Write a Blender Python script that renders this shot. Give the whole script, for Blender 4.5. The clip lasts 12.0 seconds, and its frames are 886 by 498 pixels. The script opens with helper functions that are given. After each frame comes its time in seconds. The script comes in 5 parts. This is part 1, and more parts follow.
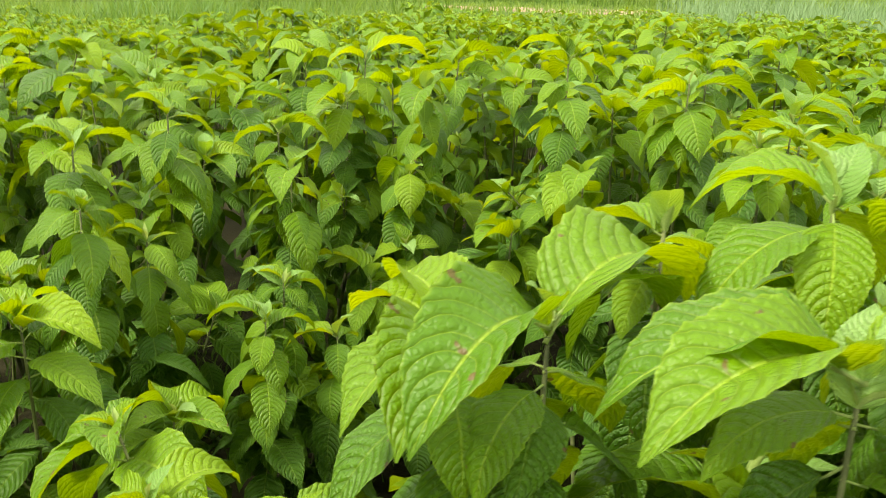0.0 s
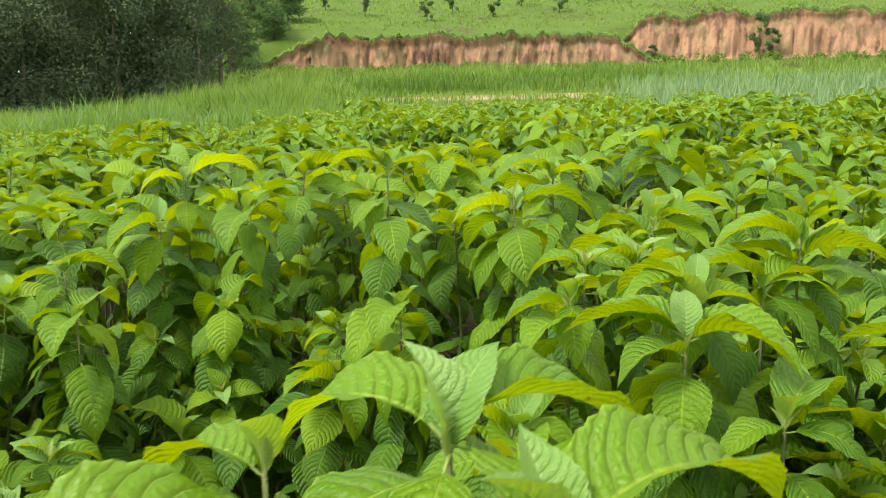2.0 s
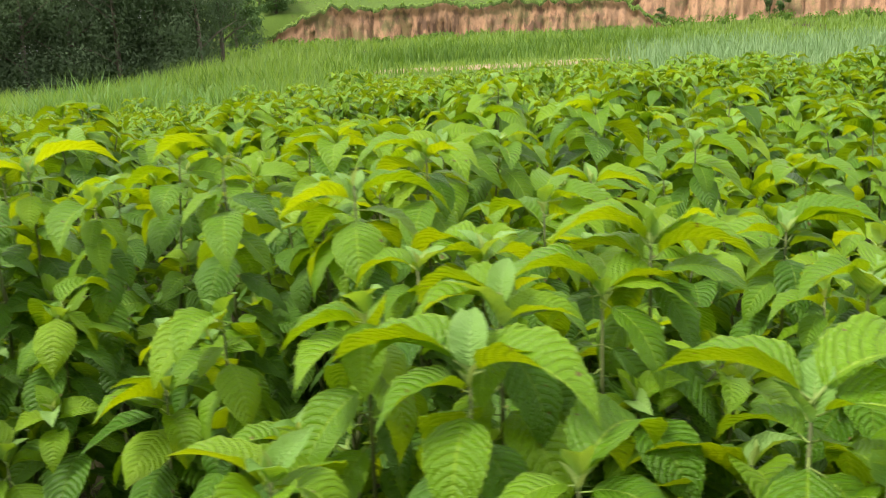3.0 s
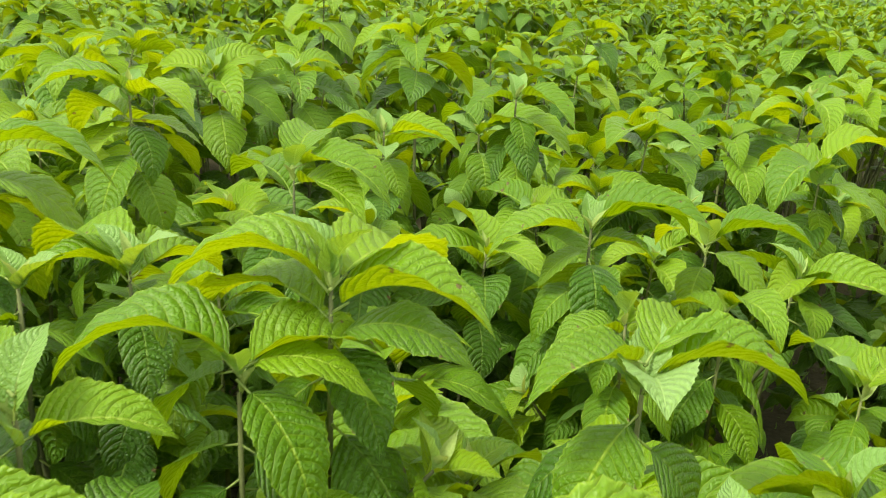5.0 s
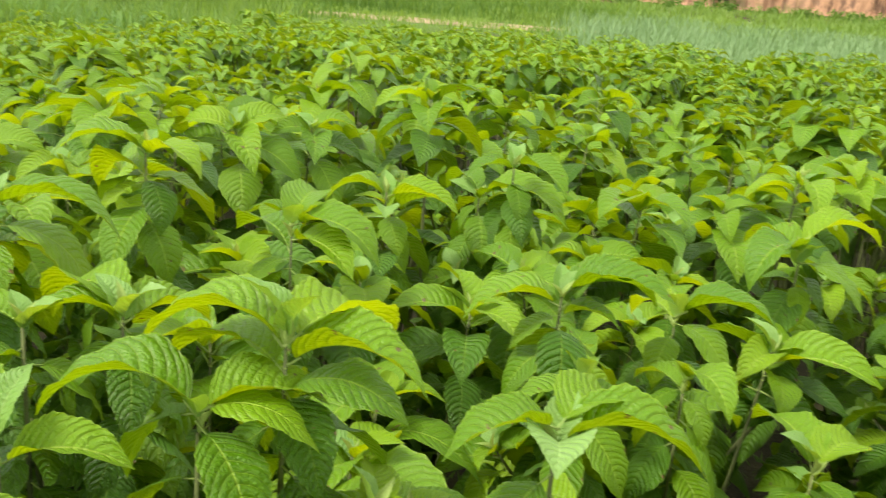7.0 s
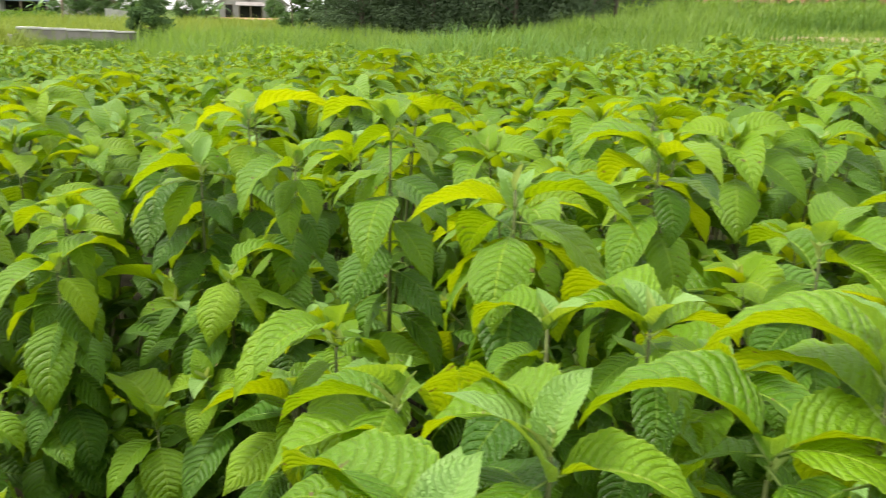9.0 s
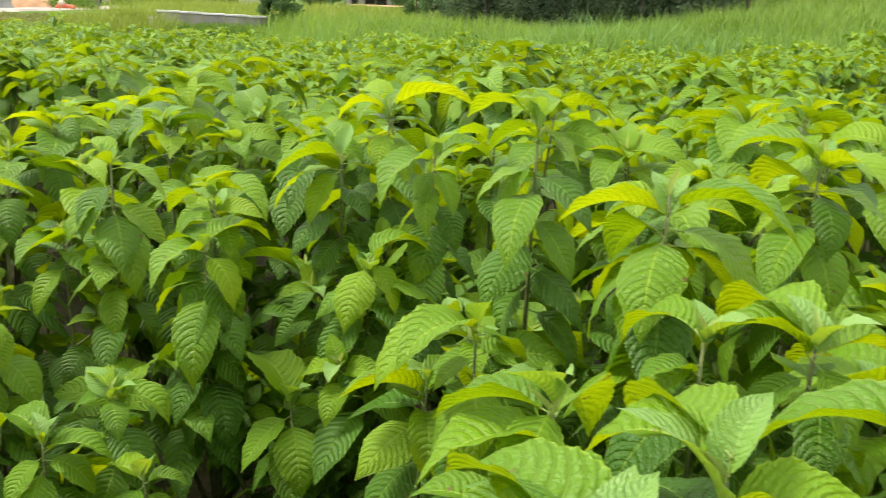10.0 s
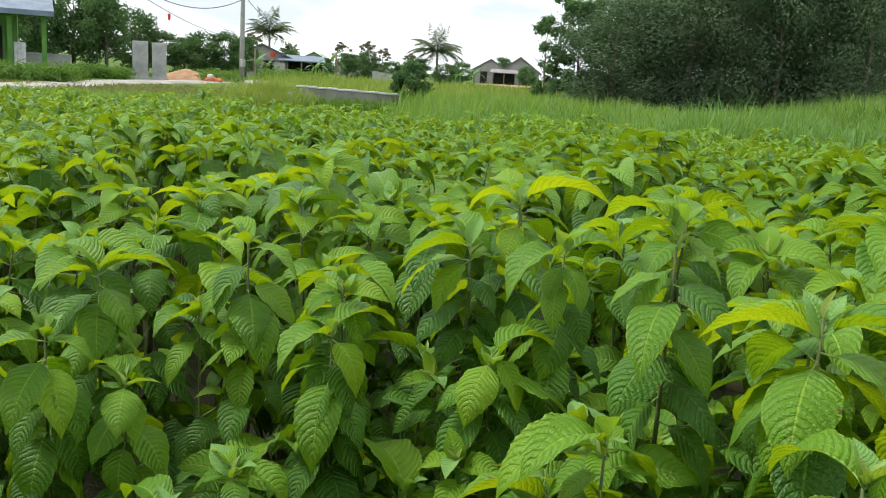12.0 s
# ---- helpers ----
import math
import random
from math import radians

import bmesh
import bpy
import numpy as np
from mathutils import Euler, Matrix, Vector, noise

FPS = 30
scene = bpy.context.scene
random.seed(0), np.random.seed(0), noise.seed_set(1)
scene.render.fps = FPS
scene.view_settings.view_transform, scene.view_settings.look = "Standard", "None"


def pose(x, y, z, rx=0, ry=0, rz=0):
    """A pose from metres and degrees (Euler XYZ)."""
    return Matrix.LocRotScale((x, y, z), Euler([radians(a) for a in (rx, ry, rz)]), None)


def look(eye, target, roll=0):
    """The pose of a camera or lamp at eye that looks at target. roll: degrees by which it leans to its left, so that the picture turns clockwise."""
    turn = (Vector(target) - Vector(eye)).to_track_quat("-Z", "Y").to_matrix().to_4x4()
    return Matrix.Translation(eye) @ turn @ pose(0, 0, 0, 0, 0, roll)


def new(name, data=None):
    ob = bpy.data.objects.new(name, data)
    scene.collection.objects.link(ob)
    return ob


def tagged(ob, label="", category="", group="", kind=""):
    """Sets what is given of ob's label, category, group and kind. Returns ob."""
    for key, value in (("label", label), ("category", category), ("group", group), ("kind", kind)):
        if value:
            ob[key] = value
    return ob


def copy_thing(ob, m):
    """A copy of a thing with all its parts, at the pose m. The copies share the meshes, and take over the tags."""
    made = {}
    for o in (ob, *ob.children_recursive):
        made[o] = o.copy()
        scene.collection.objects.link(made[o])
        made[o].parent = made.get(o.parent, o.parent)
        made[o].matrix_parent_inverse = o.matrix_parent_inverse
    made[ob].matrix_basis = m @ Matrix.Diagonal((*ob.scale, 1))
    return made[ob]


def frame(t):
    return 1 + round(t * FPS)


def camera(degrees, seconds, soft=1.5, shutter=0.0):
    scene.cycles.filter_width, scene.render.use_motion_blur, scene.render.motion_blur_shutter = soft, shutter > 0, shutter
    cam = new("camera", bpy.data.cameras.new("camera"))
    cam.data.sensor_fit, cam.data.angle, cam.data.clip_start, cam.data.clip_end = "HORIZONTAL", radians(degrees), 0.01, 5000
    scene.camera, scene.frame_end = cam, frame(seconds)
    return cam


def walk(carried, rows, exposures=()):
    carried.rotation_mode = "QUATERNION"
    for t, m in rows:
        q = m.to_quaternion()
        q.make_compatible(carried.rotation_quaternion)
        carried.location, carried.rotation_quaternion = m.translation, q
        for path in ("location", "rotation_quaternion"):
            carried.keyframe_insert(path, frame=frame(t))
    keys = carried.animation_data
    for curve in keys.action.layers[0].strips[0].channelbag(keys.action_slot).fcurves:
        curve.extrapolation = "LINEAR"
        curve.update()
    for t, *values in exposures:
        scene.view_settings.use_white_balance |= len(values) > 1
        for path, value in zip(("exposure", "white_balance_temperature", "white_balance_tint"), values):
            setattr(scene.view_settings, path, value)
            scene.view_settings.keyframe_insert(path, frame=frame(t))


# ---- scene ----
cam = camera(54.2, 12.0, 1.0, 0.4)
PATH = [
    (0, (0.033, 0.002, 1.511), (0.034, 1.922, 0.952), 2.5),
    (0.5, (0.12, -0.018, 1.552), (0.093, 1.912, 1.028), -0.3),
    (1, (0.197, -0.015, 1.586), (0.262, 1.931, 1.131), -0.3),
    (1.5, (0.292, 0.117, 1.583), (0.355, 2.082, 1.214), -0.2),
    (2, (0.382, 0.279, 1.561), (0.439, 2.244, 1.195), -0.6),
    (2.5, (0.478, 0.381, 1.567), (0.514, 2.338, 1.156), -0.7),
    (3, (0.708, 0.514, 1.554), (0.729, 2.467, 1.123), -2.2),
    (3.5, (0.856, 0.601, 1.527), (0.896, 2.516, 0.953), -3.7),
    (3.7, (0.909, 0.643, 1.533), (0.991, 2.555, 0.951), -4.3),
    (5.3, (0.991, 0.958, 1.585), (1.292, 2.829, 0.947), 4.0),
    (5.5, (0.994, 0.955, 1.597), (1.302, 2.825, 0.958), 4.4),
    (6, (1.023, 0.892, 1.619), (1.342, 2.763, 0.988), 5.5),
    (6.5, (1.06, 0.846, 1.623), (1.352, 2.732, 1.022), 5.7),
    (6.7, (1.066, 0.836, 1.631), (1.338, 2.736, 1.067), 5.6),
    (8.3, (0.985, 0.935, 1.568), (0.491, 2.809, 1.074), 1.4),
    (8.5, (0.973, 0.938, 1.565), (0.397, 2.787, 1.065), 1.4),
    (9, (0.931, 0.959, 1.556), (0.153, 2.727, 1.039), 1.4),
    (9.5, (0.906, 0.958, 1.558), (0.013, 2.664, 1.018), 1.8),
    (10, (0.885, 0.944, 1.565), (-0.114, 2.588, 1.017), 2.3),
    (10.5, (0.849, 0.93, 1.58), (-0.286, 2.487, 1.044), 3.3),
    (11, (0.838, 0.92, 1.605), (-0.398, 2.438, 1.195), 3.9),
    (11.5, (0.844, 0.927, 1.602), (-0.407, 2.436, 1.203), 4.1),
    (12, (0.851, 0.952, 1.595), (-0.394, 2.466, 1.203), 3.5),
]
EXPOSURES = [(0, 0.90, 7300, 10), (1.5, 0.86, 7200, 10), (2.0, 0.62, 6850, 10), (3.5, 0.64, 6850, 10), (5.3, 0.75, 6950, 10), (8.5, 0.70, 6850, 10), (10.4, 0.78, 6800, 10), (10.7, 0.50, 6600, 9), (11.0, -0.0, 6150, 7), (11.5, -0.14, 6150, 7), (12, 0.24, 6100, 7)]
walk(cam, [(t, look(eye, target, roll)) for t, eye, target, roll in PATH], EXPOSURES)

# ---- sky and sun ----
SUN_AZ, SUN_EL = -112.0, 54.0
world = bpy.data.worlds.new("sky")
scene.world = world
world.use_nodes = True
wn, wl = world.node_tree.nodes, world.node_tree.links
wn.clear()
sky = wn.new("ShaderNodeTexSky")
sky.sky_type, sky.sun_disc = "NISHITA", False
sky.sun_elevation, sky.sun_rotation = radians(SUN_EL), radians(SUN_AZ)
sky.air_density, sky.dust_density = 1.0, 2.5
sky_bg = wn.new("ShaderNodeBackground")
sky_bg.inputs["Strength"].default_value = 0.10
wl.new(sky.outputs["Color"], sky_bg.inputs["Color"])
wco = wn.new("ShaderNodeTexCoord")
wmap = wn.new("ShaderNodeMapping")
wmap.inputs["Scale"].default_value = (1.0, 1.0, 4.5)
wl.new(wco.outputs["Generated"], wmap.inputs["Vector"])
wnoise = wn.new("ShaderNodeTexNoise")
wnoise.inputs["Scale"].default_value, wnoise.inputs["Detail"].default_value = 2.2, 7.0
wnoise.inputs["Roughness"].default_value, wnoise.inputs["Distortion"].default_value = 0.55, 0.5
wl.new(wmap.outputs["Vector"], wnoise.inputs["Vector"])
cloud = wn.new("ShaderNodeValToRGB")
cloud.color_ramp.elements[0].position, cloud.color_ramp.elements[0].color = 0.38, (0.58, 0.60, 0.64, 1)
cloud.color_ramp.elements[1].position, cloud.color_ramp.elements[1].color = 0.56, (1.0, 0.985, 0.965, 1)
wl.new(wnoise.outputs["Fac"], cloud.inputs["Fac"])
cloud_bg = wn.new("ShaderNodeBackground")
cloud_bg.inputs["Strength"].default_value = 1.55
wl.new(cloud.outputs["Color"], cloud_bg.inputs["Color"])
wmix = wn.new("ShaderNodeMixShader")
wmix.inputs["Fac"].default_value = 0.8
wl.new(sky_bg.outputs[0], wmix.inputs[1])
wl.new(cloud_bg.outputs[0], wmix.inputs[2])
wout = wn.new("ShaderNodeOutputWorld")
wl.new(wmix.outputs[0], wout.inputs["Surface"])

sun_data = bpy.data.lights.new("sun", "SUN")
sun_data.energy, sun_data.angle, sun_data.color = 3.5, radians(14), (1.0, 0.95, 0.84)
sun = new("sun", sun_data)
saz, sel = radians(SUN_AZ), radians(SUN_EL)
sun.matrix_world = look((0, 0, 0), (-math.sin(saz) * math.cos(sel), -math.cos(saz) * math.cos(sel), -math.sin(sel)))


# ---- materials ----
class Nodes:
    """A small builder of node materials."""

    def __init__(self, name):
        self.mat = bpy.data.materials.new(name)
        self.mat.use_nodes = True
        self.n, self.l = self.mat.node_tree.nodes, self.mat.node_tree.links
        self.n.clear()
        self.out = self.n.new("ShaderNodeOutputMaterial")

    def add(self, kind, **values):
        node = self.n.new(kind)
        for key, value in values.items():
            node.inputs[key.replace("_", " ")].default_value = value
        return node

    def link(self, a, b):
        self.l.new(a, b)

    def math(self, op, a, b=0.0, clamp=False):
        node = self.n.new("ShaderNodeMath")
        node.operation, node.use_clamp = op, clamp
        for i, value in enumerate((a, b)):
            if isinstance(value, (int, float)):
                node.inputs[i].default_value = value
            else:
                self.link(value, node.inputs[i])
        return node.outputs[0]

    def smooth(self, value, low, high):
        node = self.n.new("ShaderNodeMapRange")
        node.interpolation_type = "SMOOTHSTEP"
        node.inputs["From Min"].default_value, node.inputs["From Max"].default_value = low, high
        self.link(value, node.inputs["Value"])
        return node.outputs["Result"]

    def mix(self, fac, a, b, blend="MIX"):
        node = self.n.new("ShaderNodeMix")
        node.data_type, node.blend_type = "RGBA", blend
        for slot, value in ((0, fac), (6, a), (7, b)):
            if isinstance(value, (int, float)):
                node.inputs[slot].default_value = value
            elif isinstance(value, tuple):
                node.inputs[slot].default_value = (*value, 1)
            else:
                self.link(value, node.inputs[slot])
        return node.outputs[2]

    def noise(self, scale, detail=4.0, rough=0.55, vector=None):
        node = self.add("ShaderNodeTexNoise", Scale=scale, Detail=detail, Roughness=rough)
        if vector is not None:
            self.link(vector, node.inputs["Vector"])
        return node.outputs["Fac"]

    def place(self, which="Object"):
        return self.add("ShaderNodeTexCoord").outputs[which]

    def finish(self, color, roughness, height=None, bump=0.3, distance=0.01, translucent=None, share=0.3, spec=0.4, metal=0.0):
        b = self.add("ShaderNodeBsdfPrincipled", Metallic=metal)
        b.inputs["Specular IOR Level"].default_value = spec
        for slot, value in (("Base Color", color), ("Roughness", roughness)):
            if isinstance(value, tuple):
                b.inputs[slot].default_value = (*value, 1)
            elif isinstance(value, (int, float)):
                b.inputs[slot].default_value = value
            else:
                self.link(value, b.inputs[slot])
        if height is not None:
            node = self.add("ShaderNodeBump", Strength=bump, Distance=distance)
            self.link(height, node.inputs["Height"])
            self.link(node.outputs[0], b.inputs["Normal"])
        last = b.outputs[0]
        if translucent is not None:
            tr = self.add("ShaderNodeBsdfTranslucent")
            if isinstance(translucent, tuple):
                tr.inputs["Color"].default_value = (*translucent, 1)
            else:
                self.link(translucent, tr.inputs["Color"])
            if height is not None:
                self.link(node.outputs[0], tr.inputs["Normal"])
            mx = self.add("ShaderNodeMixShader")
            mx.inputs[0].default_value = share
            self.link(last, mx.inputs[1])
            self.link(tr.outputs[0], mx.inputs[2])
            last = mx.outputs[0]
        self.link(last, self.out.inputs["Surface"])
        return self.mat


def leaf_material(name, low, high, vein, through_low, through_high, share, island=False, brown=0.0, relief=0.78):
    """A quilted leaf: midrib, arching side veins, raised cells between them, shade painted in the valleys."""
    m = Nodes(name)
    uv = m.add("ShaderNodeSeparateXYZ")
    m.link(m.place("UV"), uv.inputs[0])
    u, v = uv.outputs[0], uv.outputs[1]
    across = m.math("MULTIPLY", m.math("ABSOLUTE", m.math("SUBTRACT", u, 0.5)), 2.0)
    warp = m.math("MULTIPLY", m.math("SUBTRACT", m.noise(2.4, 2.0, 0.5, m.place("Object")), 0.5), 0.10)
    phase = m.math("MULTIPLY", m.math("SUBTRACT", m.math("ADD", v, warp), m.math("ADD", m.math("MULTIPLY", across, 0.09), m.math("MULTIPLY", m.math("POWER", across, 2.0), 0.12))), 12.0)
    cell = m.math("FRACT", phase)
    dist = m.math("ABSOLUTE", m.math("SUBTRACT", cell, 0.5))
    side = m.smooth(dist, 0.43, 0.495)
    mid = m.math("SUBTRACT", 1.0, m.smooth(across, 0.015, 0.06))
    rim = m.math("MULTIPLY", m.smooth(across, 0.93, 0.99), 0.6)
    veins = m.math("MAXIMUM", m.math("MAXIMUM", m.math("MULTIPLY", side, 0.75), mid), rim)
    if island:
        rnd = m.add("ShaderNodeNewGeometry").outputs["Random Per Island"]
    else:
        rnd = m.add("ShaderNodeObjectInfo").outputs["Random"]
    obj = m.place("Object")
    coarse, fine = m.noise(9.0 if island else 3.0, 3.0, 0.6, obj), m.noise(190.0 if island else 26.0, 3.0, 0.6, obj)
    tone = m.math("ADD", m.math("MULTIPLY", rnd, 0.75), m.math("MULTIPLY", coarse, 0.35), True)
    base = m.mix(tone, low, high)
    # Shade painted into the colour: valleys along the side veins turn darker.
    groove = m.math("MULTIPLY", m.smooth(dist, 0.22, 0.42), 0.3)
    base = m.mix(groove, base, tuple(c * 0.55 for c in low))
    base = m.mix(m.math("MULTIPLY", fine, 0.35), base, tuple(c * 0.6 for c in low))
    color = m.mix(m.math("MULTIPLY", veins, 0.7), base, vein)
    thru = m.mix(tone, through_low, through_high)
    thru = m.mix(m.math("MULTIPLY", veins, 0.45), thru, tuple(0.5 * a + 0.5 * b for a, b in zip(through_high, vein)))
    if brown:
        spot = m.smooth(m.noise(60.0 if island else 8.0, 2.0, 0.5, obj), 0.70, 0.73)
        color = m.mix(m.math("MULTIPLY", spot, brown), color, (0.16, 0.09, 0.035))
        thru = m.mix(m.math("MULTIPLY", spot, brown), thru, (0.10, 0.06, 0.02))
    puff = m.math("MULTIPLY", m.math("POWER", m.math("SINE", m.math("MULTIPLY", cell, 3.14159)), 0.6), m.math("ADD", 0.55, m.math("MULTIPLY", coarse, 0.9)))
    height = m.math("SUBTRACT", puff, m.math("MULTIPLY", mid, 0.6))
    height = m.math("ADD", height, m.math("MULTIPLY", fine, 0.9))
    if not island:
        mesh = m.add("ShaderNodeTexVoronoi", Scale=24.0)
        mesh.feature = "DISTANCE_TO_EDGE"
        m.link(obj, mesh.inputs["Vector"])
        height = m.math("ADD", height, m.math("MULTIPLY", m.smooth(mesh.outputs["Distance"], 0.0, 0.3), 0.32))
    return m.finish(color, m.math("ADD", m.math("MULTIPLY", fine, 0.25), 0.34), height, relief, 0.0045, thru, share, 0.48 if island else 0.46)


def noisy(name, low, high, scale, rough, bump=0.4, distance=0.01, grain=60.0, island=False, object_random=False, translucent=None, share=0.3, spec=0.3, metal=0.0):
    m = Nodes(name)
    obj = m.place("Object")
    a, b = m.noise(scale, 5.0, 0.6, obj), m.noise(grain, 4.0, 0.6, obj)
    tone = m.math("ADD", m.smooth(a, 0.3, 0.7), m.math("MULTIPLY", m.math("SUBTRACT", b, 0.5), 0.8), True)
    if island:
        rnd = m.add("ShaderNodeNewGeometry").outputs["Random Per Island"]
        tone = m.math("ADD", m.math("MULTIPLY", tone, 0.45), m.math("MULTIPLY", rnd, 0.55), True)
    if object_random:
        rnd = m.add("ShaderNodeObjectInfo").outputs["Random"]
        tone = m.math("ADD", m.math("MULTIPLY", tone, 0.6), m.math("MULTIPLY", rnd, 0.4), True)
    return m.finish(m.mix(tone, low, high), rough, b, bump, distance, translucent, share, spec, metal)


OLD = dict(low=(0.030, 0.112, 0.003), high=(0.090, 0.228, 0.005), vein=(0.17, 0.30, 0.03), through_low=(0.14, 0.30, 0.003), through_high=(0.26, 0.41, 0.003))
MATURE = dict(low=(0.064, 0.188, 0.003), high=(0.172, 0.345, 0.004), vein=(0.30, 0.46, 0.035), through_low=(0.23, 0.40, 0.003), through_high=(0.43, 0.53, 0.003))
YOUNG = dict(low=(0.14, 0.32, 0.006), high=(0.25, 0.43, 0.008), vein=(0.38, 0.54, 0.06), through_low=(0.33, 0.49, 0.004), through_high=(0.50, 0.57, 0.004))
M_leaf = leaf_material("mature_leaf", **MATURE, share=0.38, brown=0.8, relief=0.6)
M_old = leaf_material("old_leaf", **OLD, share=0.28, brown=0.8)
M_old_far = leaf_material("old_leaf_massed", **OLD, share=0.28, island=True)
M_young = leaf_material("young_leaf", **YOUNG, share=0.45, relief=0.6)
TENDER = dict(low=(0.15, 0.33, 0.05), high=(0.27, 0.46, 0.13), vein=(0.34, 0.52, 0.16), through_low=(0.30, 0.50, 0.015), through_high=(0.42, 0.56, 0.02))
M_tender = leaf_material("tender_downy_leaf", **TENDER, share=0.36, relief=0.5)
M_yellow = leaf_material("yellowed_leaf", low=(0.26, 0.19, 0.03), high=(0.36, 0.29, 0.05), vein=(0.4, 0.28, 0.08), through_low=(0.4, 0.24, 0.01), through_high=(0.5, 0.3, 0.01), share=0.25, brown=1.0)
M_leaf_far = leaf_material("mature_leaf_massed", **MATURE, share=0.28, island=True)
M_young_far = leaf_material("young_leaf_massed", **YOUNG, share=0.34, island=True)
M_bud = noisy("downy_bud", (0.22, 0.34, 0.09), (0.36, 0.47, 0.14), 20.0, 0.7, 0.3, 0.002, 200.0, translucent=(0.5, 0.55, 0.1), share=0.3)
M_stem = noisy("shrub_stem", (0.06, 0.075, 0.03), (0.15, 0.18, 0.06), 14.0, 0.75, 0.5, 0.002, 220.0)


def ground_material():
    """Grass turf and bare laterite soil in patches, with litter under the shrubs."""
    m = Nodes("field_ground")
    obj = m.place("Object")
    soil = m.mix(m.noise(3.0, 6.0, 0.65, obj), (0.032, 0.028, 0.016), (0.085, 0.068, 0.036))
    grass = m.mix(m.noise(0.35, 6.0, 0.7, obj), (0.055, 0.115, 0.018), (0.15, 0.225, 0.035))
    grass = m.mix(m.math("MULTIPLY", m.noise(9.0, 5.0, 0.7, obj), 0.7), grass, (0.04, 0.075, 0.015))
    patch = m.smooth(m.math("ADD", m.math("MULTIPLY", m.noise(0.16, 3.0, 0.5, obj), 0.6), m.math("MULTIPLY", m.noise(2.2, 4.0, 0.6, obj), 0.4)), 0.36, 0.46)
    fine = m.noise(45.0, 5.0, 0.7, obj)
    return m.finish(m.mix(patch, soil, grass), 0.95, fine, 0.8, 0.03, spec=0.15)


M_ground = ground_material()
# Field soil; shade of the gaps between shrubs is put into its colour.
M_soil_shade = noisy("shade_darkened_soil", (0.014, 0.014, 0.007), (0.045, 0.042, 0.018), 2.2, 0.95, 0.8, 0.02, 50.0, spec=0.15)
M_sandy = noisy("sandy_soil", (0.20, 0.15, 0.085), (0.36, 0.27, 0.165), 0.8, 0.95, 0.5, 0.02, 30.0)
M_road = noisy("concrete_road", (0.24, 0.22, 0.19), (0.38, 0.35, 0.31), 0.7, 0.9, 0.3, 0.01, 25.0)
M_concrete = noisy("raw_concrete", (0.30, 0.30, 0.29), (0.46, 0.455, 0.44), 1.6, 0.9, 0.5, 0.01, 30.0)
M_capping = noisy("pale_capping", (0.55, 0.55, 0.53), (0.70, 0.69, 0.67), 2.0, 0.85, 0.3, 0.005, 40.0)
M_plaster = noisy("weathered_plaster", (0.30, 0.285, 0.275), (0.42, 0.40, 0.385), 0.8, 0.9, 0.3, 0.01, 20.0)
M_wallface = noisy("grey_wall_face", (0.20, 0.19, 0.175), (0.30, 0.285, 0.265), 1.2, 0.9, 0.4, 0.01, 25.0)
M_greenwall = noisy("green_paint", (0.08, 0.20, 0.035), (0.13, 0.28, 0.055), 0.9, 0.7, 0.2, 0.005, 30.0)
M_tin = noisy("corrugated_tin", (0.12, 0.15, 0.20), (0.20, 0.24, 0.30), 1.2, 0.5, 0.3, 0.01, 20.0, metal=0.3)
M_greenroof = noisy("green_sheet_roof", (0.13, 0.24, 0.12), (0.20, 0.32, 0.16), 0.8, 0.6, 0.2, 0.01, 20.0)
M_tealroof = noisy("teal_sheet_roof", (0.08, 0.20, 0.19), (0.13, 0.28, 0.26), 0.8, 0.6, 0.2, 0.01, 20.0)
M_tileroof = noisy("grey_tile_roof", (0.17, 0.155, 0.15), (0.28, 0.26, 0.25), 1.2, 0.85, 0.4, 0.01, 12.0)
M_dark = noisy("dark_interior", (0.012, 0.012, 0.012), (0.03, 0.028, 0.025), 1.0, 0.9)
M_wood = noisy("grey_wood", (0.14, 0.11, 0.08), (0.24, 0.20, 0.15), 3.0, 0.85, 0.4, 0.01, 40.0)
M_sand = noisy("builders_sand", (0.27, 0.155, 0.085), (0.42, 0.255, 0.145), 1.6, 0.95, 0.5, 0.02, 35.0)
M_sackred = noisy("red_woven_sack", (0.50, 0.09, 0.05), (0.66, 0.17, 0.10), 4.0, 0.8, 0.4, 0.01, 60.0)
M_sackpale = noisy("pale_woven_sack", (0.55, 0.42, 0.36), (0.72, 0.60, 0.52), 4.0, 0.8, 0.4, 0.01, 60.0)
M_red = noisy("red_plastic", (0.60, 0.05, 0.03), (0.72, 0.09, 0.05), 3.0, 0.5)
M_cable = noisy("black_cable", (0.02, 0.02, 0.02), (0.04, 0.04, 0.04), 5.0, 0.6)
M_cloth = noisy("white_cloth", (0.55, 0.54, 0.55), (0.75, 0.74, 0.74), 5.0, 0.9, 0.4, 0.01, 40.0)
M_trunk = noisy("tree_bark", (0.10, 0.085, 0.065), (0.20, 0.17, 0.135), 3.0, 0.9, 0.7, 0.02, 25.0)
# Dark grove leaves; bluish haze over the grove is mixed into their colour.
M_darkleaf = noisy("dark_leaves_haze_tint", (0.082, 0.126, 0.074), (0.136, 0.190, 0.102), 0.35, 0.8, island=True, translucent=(0.13, 0.21, 0.08), share=0.3, spec=0.02)
M_midleaf = noisy("garden_tree_leaves", (0.048, 0.100, 0.042), (0.130, 0.210, 0.080), 0.5, 0.6, island=True, translucent=(0.16, 0.28, 0.06), share=0.3, spec=0.05)
